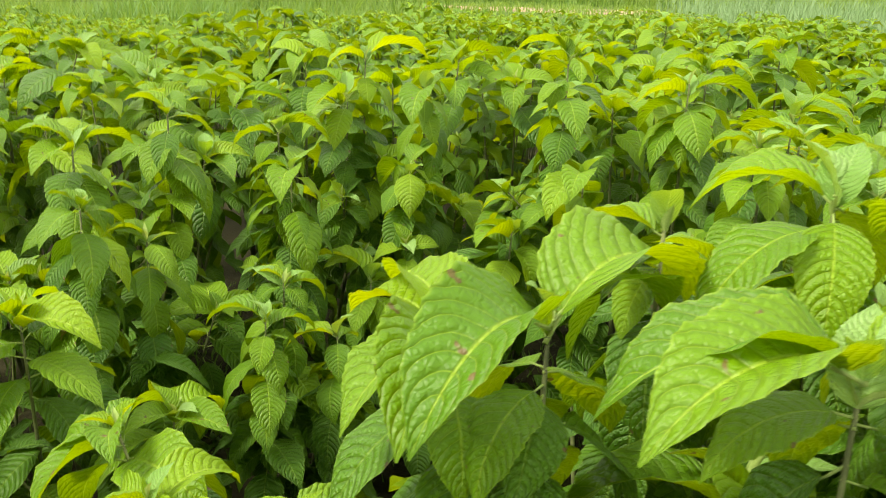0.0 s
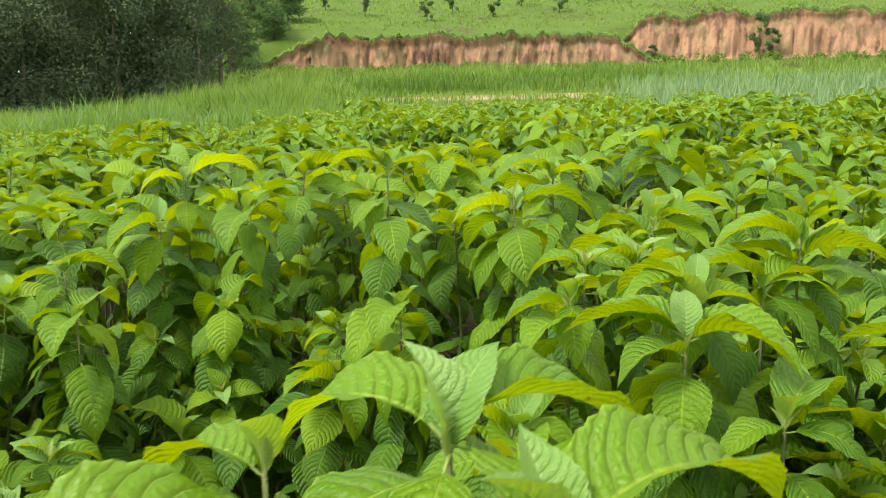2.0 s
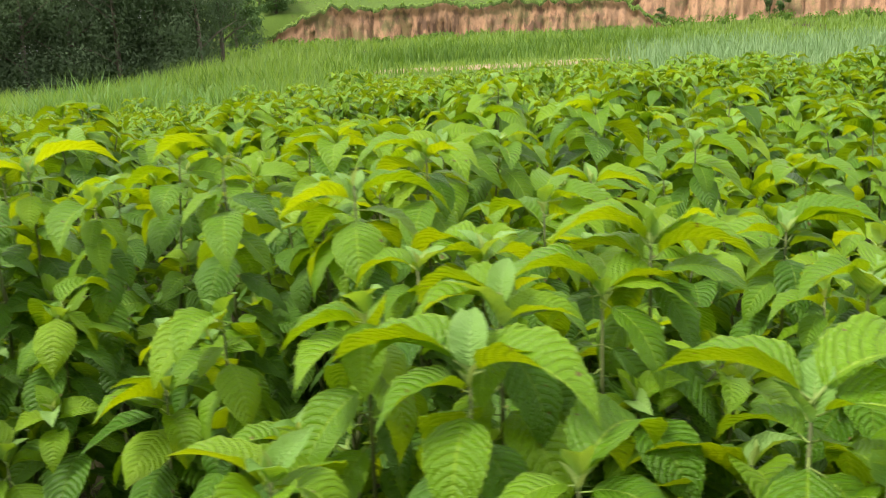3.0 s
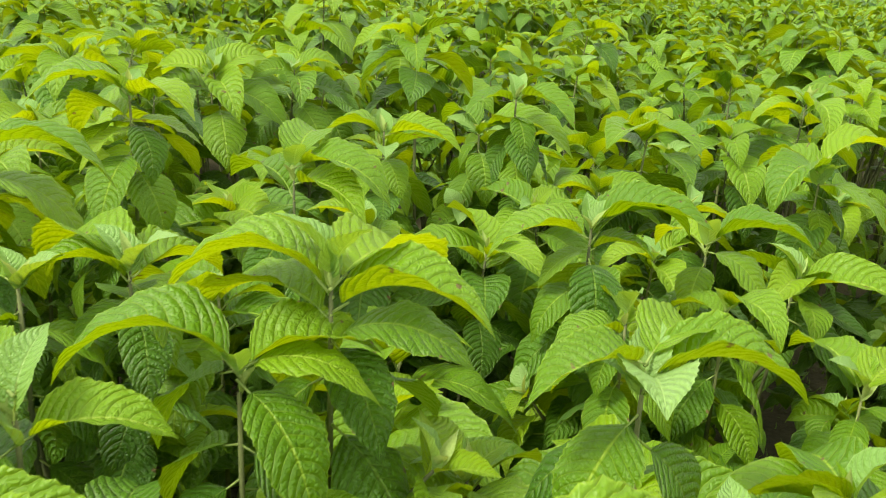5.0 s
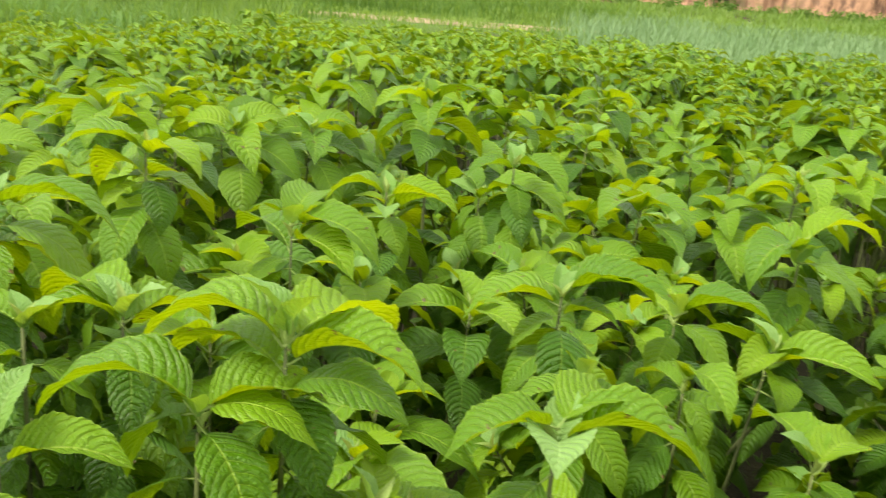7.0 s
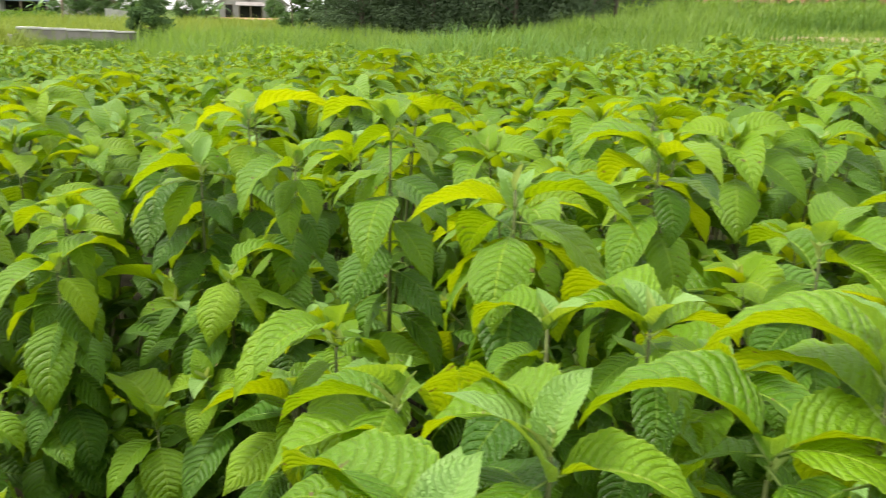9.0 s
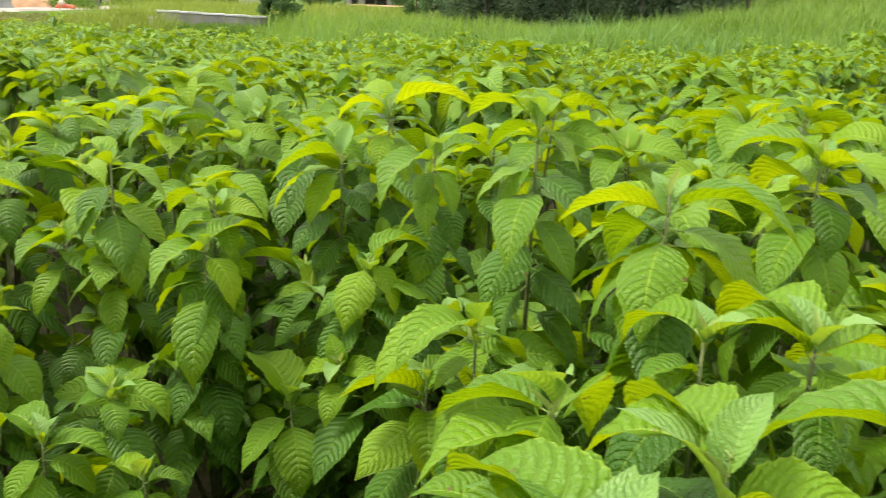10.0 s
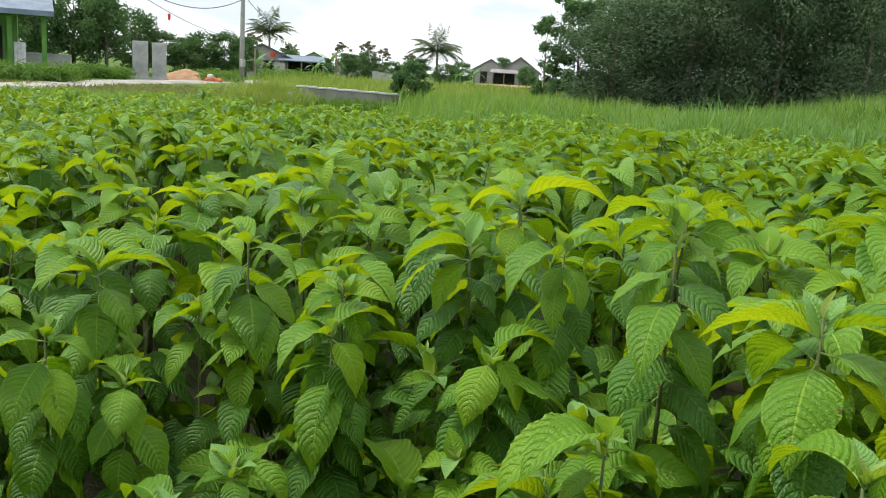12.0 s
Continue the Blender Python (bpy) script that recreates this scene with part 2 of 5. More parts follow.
M_browntree = noisy("thin_olive_leaves", (0.09, 0.085, 0.04), (0.18, 0.16, 0.075), 0.5, 0.7, island=True, translucent=(0.2, 0.17, 0.05), share=0.25, spec=0.2)
M_palm = noisy("palm_leaflets", (0.06, 0.085, 0.035), (0.13, 0.16, 0.07), 0.8, 0.55, island=True, translucent=(0.15, 0.22, 0.04), share=0.2)
M_banana = noisy("banana_leaves", (0.06, 0.14, 0.05), (0.14, 0.26, 0.10), 0.8, 0.5, island=True, translucent=(0.2, 0.35, 0.05), share=0.3)
M_grass = noisy("tall_grass", (0.055, 0.135, 0.028), (0.23, 0.325, 0.085), 0.11, 0.65, island=True, translucent=(0.30, 0.48, 0.04), share=0.35, spec=0.25)
M_reed = noisy("reed_blades", (0.06, 0.16, 0.035), (0.19, 0.33, 0.085), 0.4, 0.6, island=True, translucent=(0.25, 0.42, 0.06), share=0.3, spec=0.25)
M_bluegrass = noisy("grey_green_reeds", (0.13, 0.24, 0.10), (0.26, 0.38, 0.19), 0.3, 0.65, island=True, translucent=(0.24, 0.38, 0.12), share=0.3, spec=0.25)
M_rice = noisy("ripening_rice", (0.15, 0.245, 0.04), (0.27, 0.345, 0.07), 0.2, 0.7, island=True, translucent=(0.30, 0.36, 0.05), share=0.35, spec=0.2)
M_dry = noisy("dry_verge_grass", (0.13, 0.135, 0.045), (0.27, 0.26, 0.10), 0.5, 0.8, island=True, translucent=(0.25, 0.26, 0.06), share=0.25, spec=0.15)
M_weed = noisy("low_weeds", (0.05, 0.115, 0.02), (0.12, 0.21, 0.04), 3.0, 0.7, island=True, translucent=(0.2, 0.35, 0.03), share=0.3, spec=0.2)


def clay_material():
    """A weathered laterite cut: orange and pink clay in runs, dark at the root line."""
    m = Nodes("laterite_clay")
    obj = m.place("Object")
    mp = m.add("ShaderNodeMapping")
    mp.inputs["Scale"].default_value = (1.0, 1.0, 0.38)
    m.link(obj, mp.inputs["Vector"])
    runs, patches, grain = m.noise(1.9, 6.0, 0.65, mp.outputs[0]), m.noise(0.22, 4.0, 0.6, obj), m.noise(9.0, 5.0, 0.7, obj)
    color = m.mix(m.smooth(runs, 0.42, 0.56), (0.12, 0.070, 0.048), (0.43, 0.245, 0.145))
    color = m.mix(m.math("MULTIPLY", m.smooth(patches, 0.42, 0.62), 0.6), color, (0.42, 0.26, 0.165))
    color = m.mix(m.math("MULTIPLY", grain, 0.6), color, (0.20, 0.125, 0.085))
    moss = m.smooth(m.noise(0.45, 6.0, 0.75, obj), 0.49, 0.60)
    color = m.mix(m.math("MULTIPLY", moss, 0.45), color, (0.09, 0.13, 0.04))
    return m.finish(color, 0.95, runs, 0.8, 0.15, spec=0.15)


M_clay = clay_material()
M_turf = noisy("dark_turf", (0.045, 0.075, 0.02), (0.11, 0.16, 0.04), 1.4, 0.9, 0.8, 0.05, 14.0, spec=0.1)


# ---- making meshes ----
def mesh_from(name, verts, faces, mats, uvs=None, index=None, smooth=True):
    me = bpy.data.meshes.new(name)
    me.from_pydata(np.asarray(verts).tolist(), [], faces if isinstance(faces, list) else faces.tolist())
    for m in mats:
        me.materials.append(m)
    if uvs is not None:
        layer = me.uv_layers.new(name="UVMap")
        loops = np.empty(len(me.loops), dtype=np.int32)
        me.loops.foreach_get("vertex_index", loops)
        layer.data.foreach_set("uv", np.asarray(uvs, dtype=np.float32)[loops].ravel())
    if index is not None:
        me.polygons.foreach_set("material_index", np.asarray(index, dtype=np.int32))
    if smooth:
        me.polygons.foreach_set("use_smooth", np.ones(len(me.polygons), dtype=bool))
    me.update()
    return me


def part(name, data, material, parent, label=""):
    """Links a mesh or bmesh as one object under a thing or a part."""
    if isinstance(data, bmesh.types.BMesh):
        me = bpy.data.meshes.new(name)
        data.to_mesh(me)
        data.free()
        data = me
    if material is not None and not data.materials:
        data.materials.append(material)
    ob = new(name, data)
    ob.parent = parent
    return tagged(ob, label)


def empty(name, m):
    ob = new(name)
    ob.empty_display_size = 0.1
    ob.matrix_world = m
    return ob


def box(bm, size, centre, bevel=0.0, turn=0.0):
    made = bmesh.ops.create_cube(bm, size=1.0)["verts"]
    m = Matrix.Translation(centre) @ Matrix.Rotation(radians(turn), 4, "Z") @ Matrix.Diagonal((*size, 1))
    bmesh.ops.transform(bm, matrix=m, verts=made)
    if bevel:
        edges = {e for v in made for e in v.link_edges}
        bmesh.ops.bevel(bm, geom=list(edges), offset=bevel, segments=2, affect="EDGES", profile=0.5)
    return bm


def block(size, centre, bevel=0.0, turn=0.0):
    return box(bmesh.new(), size, centre, bevel, turn)


def tube_arrays(points, radii, sides=6):
    """A bent, tapered tube through the points, closed at its ends."""
    points = [Vector(p) for p in points]
    verts, faces = [], []
    for i, p in enumerate(points):
        way = (points[min(i + 1, len(points) - 1)] - points[max(i - 1, 0)]).normalized()
        side = way.cross(Vector((0.31, 0.95, 0.05)) if abs(way.z) > 0.8 else Vector((0, 0, 1))).normalized()
        up = side.cross(way)
        for k in range(sides):
            a = 2 * math.pi * k / sides
            verts.append(p + (side * math.cos(a) + up * math.sin(a)) * radii[i])
    for i in range(len(points) - 1):
        for k in range(sides):
            a, b = i * sides + k, i * sides + (k + 1) % sides
            faces.append((a, b, b + sides, a + sides))
    faces.append(tuple(range(sides))[::-1])
    faces.append(tuple(range(len(verts) - sides, len(verts))))
    return [tuple(v) for v in verts], faces


def join(pieces):
    """Joins (verts, faces) pairs."""
    verts, faces = [], []
    for v, f in pieces:
        k = len(verts)
        verts.extend(v)
        faces.extend(tuple(i + k for i in face) for face in f)
    return verts, faces


def tube(name, points, radii, mat, sides=6):
    v, f = tube_arrays(points, radii, sides)
    return mesh_from(name, v, f, [mat])


CENTRE = (0.75, 0.85)


def polar(az, r, z=0.0):
    """A place from its bearing (degrees right of +y) and distance."""
    return Vector((CENTRE[0] + r * math.sin(radians(az)), CENTRE[1] + r * math.cos(radians(az)), z))


def step(x, low, high):
    t = min(1.0, max(0.0, (x - low) / (high - low)))
    return t * t * (3 - 2 * t)


# ---- the land ----
FLAT = ((0, 0.0), (14, 0.0), (34, 0.1), (50, 0.35), (100, 0.7), (400, 1.5), (2500, 4.0))
HILL = ((0, 0.0), (14, 0.0), (30, 1.02), (40, 1.36), (55, 2.35), (61.6, 2.75), (63, 4.9), (80, 9.3), (140, 21.0), (400, 45.0), (2500, 60.0))
RISE = ((0, 0.0), (14, 0.0), (30, 1.02), (40, 1.36), (55, 2.3), (65.8, 3.6), (67.4, 6.1), (80, 9.4), (140, 21.0), (400, 45.0), (2500, 60.0))


def table(rows, r):
    for (r0, z0), (r1, z1) in zip(rows, rows[1:]):
        if r <= r1:
            return z0 + (z1 - z0) * (r - r0) / (r1 - r0)
    return rows[-1][1]


def land(x, y):
    """The ground's height: a flat field, a road to the west, a cut hillside to the north."""
    r, az = math.hypot(x - CENTRE[0], y - CENTRE[1]), math.degrees(math.atan2(x - CENTRE[0], y - CENTRE[1]))
    hill = step(az, -22, -9) * (1 - step(az, 70, 110))
    second = step(az, 12.5, 14.5)
    z = table(FLAT, r) * (1 - hill) + hill * (table(HILL, r) * (1 - second) + table(RISE, r) * second)
    return z + (0.02 * noise.noise((x * 0.9, y * 0.9, 0)) if r < 30 else 0.25 * noise.noise((x * 0.12, y * 0.12, 3)) * step(r, 30, 60) * hill)


def ground_sheet():
    rings = [0.0] + [0.5 * k for k in range(1, 30)] + [15 + k for k in range(0, 44)] + [59.2, 60, 60.5, 61, 61.6, 62.3, 63, 64, 65, 65.8, 66.6, 67.4, 68.5, 70, 73, 77, 82, 90, 100, 115, 140, 180, 250, 400, 800, 1600, 2500]
    turns = 240
    verts, faces = [(*CENTRE, land(*CENTRE))], []
    for r in rings[1:]:
        for k in range(turns):
            p = polar(k * 360 / turns - 180, r)
            verts.append((p.x, p.y, land(p.x, p.y)))
    faces = [(0, 1 + (k + 1) % turns, 1 + k) for k in range(turns)]
    for i in range(len(rings) - 2):
        for k in range(turns):
            a, b = 1 + i * turns + k, 1 + i * turns + (k + 1) % turns
            faces.append((a, b, b + turns, a + turns))
    ob = new("ground", mesh_from("ground", verts, faces, [M_ground]))
    return tagged(ob, "grassy field ground with bare laterite soil patches", "ground", kind="structure")


ground_sheet()


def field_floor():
    """The tilled soil under the shrubs, its colour darkened for shade, slightly proud of the turf round it."""
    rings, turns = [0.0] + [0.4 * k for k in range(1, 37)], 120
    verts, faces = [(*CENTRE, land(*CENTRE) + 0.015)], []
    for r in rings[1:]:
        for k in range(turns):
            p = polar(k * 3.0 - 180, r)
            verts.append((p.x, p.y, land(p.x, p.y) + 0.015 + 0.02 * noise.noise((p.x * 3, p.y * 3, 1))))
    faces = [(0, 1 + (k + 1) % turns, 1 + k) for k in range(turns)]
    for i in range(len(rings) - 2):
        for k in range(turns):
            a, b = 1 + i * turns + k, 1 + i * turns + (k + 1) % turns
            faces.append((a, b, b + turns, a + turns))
    ob = new("field_soil", mesh_from("field_soil", verts, faces, [M_soil_shade]))
    return tagged(ob, "tilled soil with leaf litter under the shrubs, coloured darker for gap shade", "soil", kind="structure")


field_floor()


def strip(name, line, width, mat, lift, label, category):
    """A path that follows the land along a line of places."""
    verts, faces = [], []
    pts = []
    for a, b in zip(line, line[1:]):
        n = max(2, int((b - a).length / 0.7))
        pts += [a.lerp(b, i / n) for i in range(n)]
    pts.append(line[-1])
    for i, p in enumerate(pts):
        way = (pts[min(i + 1, len(pts) - 1)] - pts[max(i - 1, 0)]).normalized()
        side = Vector((way.y, -way.x, 0))
        for k in range(7):
            wobble = min(1, i / 5 + 0.1, (len(pts) - 1 - i) / 5 + 0.1) + 0.35 * noise.noise((p.x * 0.5, p.y * 0.5, k > 3))
            q = p + side * width * (k / 6 - 0.5) * wobble
            verts.append((q.x, q.y, land(q.x, q.y) + lift - (0.1 if k in (0, 6) else 0)))
    for i in range(len(pts) - 1):
        for k in range(6):
            a = i * 7 + k
            faces.append((a, a + 1, a + 8, a + 7))
    return tagged(new(name, mesh_from(name, verts, faces, [mat])), label, category, kind="structure")


strip("road", [polar(-84, 34), polar(-75, 36), polar(-66.7, 38), polar(-60.6, 46), polar(-56, 52), polar(-52, 60), polar(-49, 75)], 2.6, M_road, 0.07, "pale concrete village road past the field", "road")
strip("path", [polar(-7, 31.5), polar(-3, 32.5), polar(2, 33.5), polar(7, 34.5), polar(13, 36), polar(17, 37)], 3.4, M_sandy, 0.05, "bare sandy path between the field and the grass", "path")


def bank_lip(a, az0, az1, base, top, seed, ends):
    """Height of a bank's uneven upper edge at a bearing."""
    share = (a - az0) / (az1 - az0)
    fade = step(share, 0.0, ends[0]) * (1 - step(share, ends[1], 1.0))
    return base + (top - base) * (0.15 + 0.85 * fade) + 0.5 * noise.noise((a * 0.45, seed, 0)) + 0.3 * noise.noise((a * 2.1, seed, 5)) + 0.12 * noise.noise((a * 9.0, seed, 5))


def bank(az0, az1, r, base, top, seed, ends, label):
    """An eroded earth cut with runnels, an uneven lip and a sloping foot."""
    across, up = 260, 20
    verts, faces, turf = [], [], []
    for i in range(across + 1):
        a = az0 + (az1 - az0) * i / across
        lip = bank_lip(a, az0, az1, base, top, seed, ends)
        for k in range(up + 1):
            t = k / up
            slab = noise.noise((a * 2.4, seed, 0))
            groove = 0.75 * noise.noise((a * 1.1, seed + 2, t * 1.3)) + 0.34 * noise.noise((a * 5.5, seed, t * 2.6)) + 0.16 * noise.noise((a * 9.0, seed, t * 9.0)) + 0.3 * (slab > 0.1) * (t < 0.7)
            brow = -0.3 * step(t, 0.86, 0.94)
            depth = r - 0.9 + 1.5 * t ** 0.7 + groove * (1 - 0.75 * t) + brow - 1.9 * max(0, 0.30 - t) * 4
            p = polar(a, depth)
            verts.append((p.x, p.y, base - 1.4 + (lip - base + 1.4) * t))
        p = polar(a, r + 3.0)
        verts.append((p.x, p.y, lip - 0.15))
    row = up + 2
    for i in range(across):
        for k in range(row - 1):
            q = i * row + k
            faces.append((q, q + row, q + row + 1, q + 1))
            turf.append(1 if k >= up - 1 else 0)
    return tagged(new("earth_bank", mesh_from("earth_bank", verts, faces, [M_clay, M_turf], index=turf)), label, "bank", kind="structure")


bank(-11.5, 16.0, 60.2, 2.5, 5.1, 1.0, (0.2, 0.84), "eroded orange laterite earth bank cut into the hillside")
bank(11.6, 42.0, 64.6, 3.6, 6.6, 7.0, (0.12, 0.93), "tall eroded laterite earth bank higher on the hillside")


# ---- grass ----
def blades(name, rng, count, pick, height, width, bend, mat, label, category, joints=3):
    """Many bent grass blades as one mesh; pick(rng) gives each one's place."""
    verts, faces = [], []
    for _ in range(count):
        x, y = pick(rng)
        h = height * rng.uniform(0.6, 1.15) * (1 + 0.55 * noise.noise((x * 0.8, y * 0.8, 6)) + 0.35 * noise.noise((x * 0.25, y * 0.25, 8)))
        a = rng.uniform(0, 2 * math.pi)
        side = Vector((math.cos(a), math.sin(a), 0))
        lean = Vector((-side.y, side.x, 0)) * bend * h * rng.uniform(0.2, 1.0)
        z = land(x, y) - 0.03
        k = len(verts)
        for i in range(joints):
            t = i / joints
            c = Vector((x, y, z + h * (t - 0.22 * bend * t ** 3))) + lean * t ** 2
            w = width * (1 - 0.55 * t) * 0.5
            verts += [tuple(c - side * w), tuple(c + side * w)]
        verts.append(tuple(Vector((x, y, z + h * (1 - 0.22 * bend))) + lean))
        for i in range(joints - 1):
            q = k + 2 * i
            faces.append((q, q + 1, q + 3, q + 2))
        faces.append((k + 2 * joints - 2, k + 2 * joints - 1, k + 2 * joints))
    ob = new(name, mesh_from(name, verts, faces, [mat]))
    return tagged(ob, label, category, kind="stuff")


def in_sector(az0, az1, r0, r1, clump=0.0):
    def pick(rng):
        for _ in range(30):
            az, r = rng.uniform(az0, az1) + rng.gauss(0, 1.3), math.sqrt(rng.uniform(r0 * r0, r1 * r1)) + abs(rng.gauss(0, 0.6))
            p = polar(az, r)
            if not clump or noise.noise((p.x * 0.55, p.y * 0.55, clump)) > rng.uniform(-0.5, 0.25):
                return p.x, p.y
        return p.x, p.y
    return pick


# ---- the shrubs ----
OUTLINE = ((0.0, 0.02), (0.03, 0.30), (0.08, 0.58), (0.16, 0.82), (0.26, 0.96), (0.36, 1.0), (0.48, 0.95), (0.60, 0.81), (0.72, 0.60), (0.82, 0.38), (0.90, 0.19), (0.96, 0.075), (1.0, 0.012))


def outline(s):
    """Half-width of a leaf at s along its midrib: rounded foot, widest below the middle, drawn-out tip."""
    return sum(table(OUTLINE, min(1.0, max(0.0, s + d))) for d in (-0.02, 0.0, 0.02)) / 3


def leaf_arrays(rng, rise, droop, wide, fold, curl, petiole, nv, nu):
    """A leaf of unit length along +y: ovate, pointed, toothed, arched and folded. Gives verts, faces, uvs."""
    rise, droop = radians(rise), radians(droop)
    verts, uvs, faces = [], [], []
    c, phase, bow = np.zeros(3), rng.uniform(0, 6.28), rng.uniform(-0.10, 0.10)
    c = c + petiole * np.array((0, math.cos(rise), math.sin(rise)))
    ds = 1.0 / nv
    twist = rng.uniform(-0.35, 0.35)
    for i in range(nv + 1):
        s = i / nv
        th = rise - droop * (0.75 * s + 0.25 * math.sin(0.5 * math.pi * s))
        if i:
            c = c + ds * np.array((bow * (s - 0.3), math.cos(th), math.sin(th)))
        roll = twist * s
        nrm = np.array((0, -math.sin(th), math.cos(th)))
        side = np.array((1, 0, 0)) * math.cos(roll) + nrm * math.sin(roll)
        nrm = nrm * math.cos(roll) - np.array((1, 0, 0)) * math.sin(roll)
        f = outline(s)
        for k in range(nu + 1):
            u = 2 * k / nu - 1
            tooth = 1 + (0.026 if i % 2 else -0.026) * (abs(u) > 0.99) * (nv > 8)
            h = 0.5 * wide * f * tooth
            fo = fold * (1 - 0.45 * s)
            ruffle = (0.06 * math.sin(2 * math.pi * 2.2 * s + phase + (1.4 if u > 0 else 0)) + 0.035 * math.sin(2 * math.pi * 5.3 * s + 2 * phase * (1 if u > 0 else 2))) * u * u
            p = c + side * u * h * math.cos(fo * abs(u) ** 0.5) + nrm * h * (abs(u) * math.sin(fo) - curl * u * u + ruffle)
            verts.append(p)
            uvs.append(((u + 1) / 2, s))
    for i in range(nv):
        for k in range(nu):
            a = i * (nu + 1) + k
            faces.append((a, a + 1, a + nu + 2, a + nu + 1))
    return np.array(verts), faces, np.array(uvs)


# name: rise, droop, width, fold, curl, petiole
KINDS = {
    "bud": (80, 24, 0.36, 0.95, 0.05, 0.05),
    "young": (64, 58, 0.58, 0.62, 0.02, 0.07),
    "arch": (44, 96, 0.63, 0.78, 0.14, 0.10),
    "spread": (24, 92, 0.62, 0.62, 0.20, 0.12),
    "hang": (-4, 70, 0.60, 0.34, 0.30, 0.13),
}
VARIANTS = 6


def leaf_set(nv, nu, seed):
    rng = random.Random(seed)
    out = {}
    for kind, (rise, droop, wide, fold, curl, petiole) in KINDS.items():
        for k in range(VARIANTS):
            out[kind, k] = leaf_arrays(rng, rise + rng.uniform(-9, 9), droop * rng.uniform(0.7, 1.25), wide * rng.uniform(0.88, 1.1), fold * rng.uniform(0.6, 1.3), curl * rng.uniform(0.5, 1.4), petiole, nv, nu)
    return out


FINEST, FINE, COARSE, ROUGH = leaf_set(34, 6, 3), leaf_set(12, 4, 3), leaf_set(5, 2, 3), leaf_set(2, 2, 3)


def petiole_arrays(kind):
    rise, droop, wide, fold, curl, length = KINDS[kind]
    d = Vector((0, math.cos(radians(rise)), math.sin(radians(rise))))
    return tube_arrays([d * -0.02, d * length * 0.5, d * (length + 0.03)], [0.012, 0.009, 0.008], 5)


def leaf_mesh(kind, k, shapes, mat, stemmed=True):
    v, f, uv = shapes[kind, k]
    verts, faces, index = [tuple(p) for p in v], list(f), [0] * len(f)
    uvs = [tuple(p) for p in uv]
    if stemmed:
        pv, pf = petiole_arrays(kind)
        q = len(verts)
        verts += pv
        faces += [tuple(i + q for i in face) for face in pf]
        index += [1] * len(pf)
        uvs += [(0.5, 0.5)] * len(pv)
    return mesh_from("leaf", verts, faces, [mat, M_bud], uvs, index)


LEAF_MESH = {}
for kind in KINDS:
    for k in range(VARIANTS):
        for tint, mat in (("mature", M_leaf), ("young", M_young), ("yellow", M_yellow), ("bud", M_bud), ("old", M_old), ("tender", M_tender)):
            LEAF_MESH[kind, k, tint] = leaf_mesh(kind, k, FINE, mat)
            LEAF_MESH["fine_" + kind, k, tint] = leaf_mesh(kind, k, FINEST, mat)

# from the tip down the stem: distance, kind, length, chance of young colour
WHORLS = ((0.000, "bud", 0.045, 1.0), (0.006, "young", 0.092, 0.50), (0.018, "arch", 0.160, 0.42), (0.036, "arch", 0.186, 0.25),
          (0.062, "spread", 0.198, 0.16), (0.096, "hang", 0.198, 0.08), (0.136, "hang", 0.190, 0.04), (0.180, "hang", 0.176, 0.03), (0.230, "hang", 0.160, 0.03))
SIDE = ((0.000, "bud", 0.035, 0.8), (0.004, "young", 0.060, 0.6), (0.018, "arch", 0.095, 0.4), (0.045, "spread", 0.120, 0.15), (0.085, "hang", 0.130, 0.04))


def shoot_plan(rng, size, whorls=8, turn=None, rows=WHORLS, vigour=1.0):
    """The leaves of one shoot, its tip at the origin and its stem hanging down: (kind, variant, tint, matrix)."""
    aged = (0, 0, 0.05, 0.15, 0.35, 0.65, 0.85, 0.95, 0.95) if rows is WHORLS else (0, 0, 0.2, 0.5, 0.8, 0.8, 0.8, 0.8)
    plan = []
    turn = rng.uniform(0, 180) if turn is None else turn
    for i, (down, kind, length, fresh) in enumerate(rows[:whorls]):
        for half in (0, 180):
            if i > 5 and rng.random() < 0.3:
                continue
            az = turn + 90 * (i % 2) + half + rng.gauss(0, 13)
            roll, pitch = rng.gauss(0, 10), rng.gauss(0, 8)
            scale = size * length * rng.uniform(0.8, 1.15)
            m = Matrix.Translation((0, 0, -down * size - rng.uniform(0, 0.008))) @ Matrix.Rotation(radians(az), 4, "Z") @ Matrix.Rotation(radians(pitch), 4, "X") @ Matrix.Rotation(radians(roll), 4, "Y") @ Matrix.Scale(scale, 4)
            tint = "young" if rng.random() < fresh * vigour else "mature"
            if i == 0:
                tint = "bud" if rng.random() < 0.8 else "young"
            elif i == 1 and rng.random() < 0.5:
                tint = "tender"
            elif tint == "mature" and rng.random() < aged[min(i, 7)]:
                tint = "old"
            plan.append((kind, rng.randrange(VARIANTS), tint, m))
    return plan


# Shoot tips by hand (x, y, z): the ones beside the camera's way, then tall, lower and outer ones
BESIDE = ((0.4, 0.8, 1.33, 1.0), (0.45, 0.67, 1.29, 0.85), (0.36, 0.58, 1.24, 1.0), (0.06, 0.78, 1.18, 1.05), (0.73, 1.41, 1.24, 1.1), (0.93, 1.5, 1.27, 1.12), (1.03, 1.74, 1.3, 1.05), (1.26, 1.61, 1.215, 1.0), (0.27, 0.81, 1.2, 0.95), (0.52, 0.88, 1.2, 0.95), (0.32, 0.7, 1.19, 0.9), (0.57, 0.74, 1.19, 0.9), (0.38, 0.94, 1.17, 0.95), (0.62, 0.84, 1.17, 0.95), (0.22, 0.92, 1.16, 1.0))
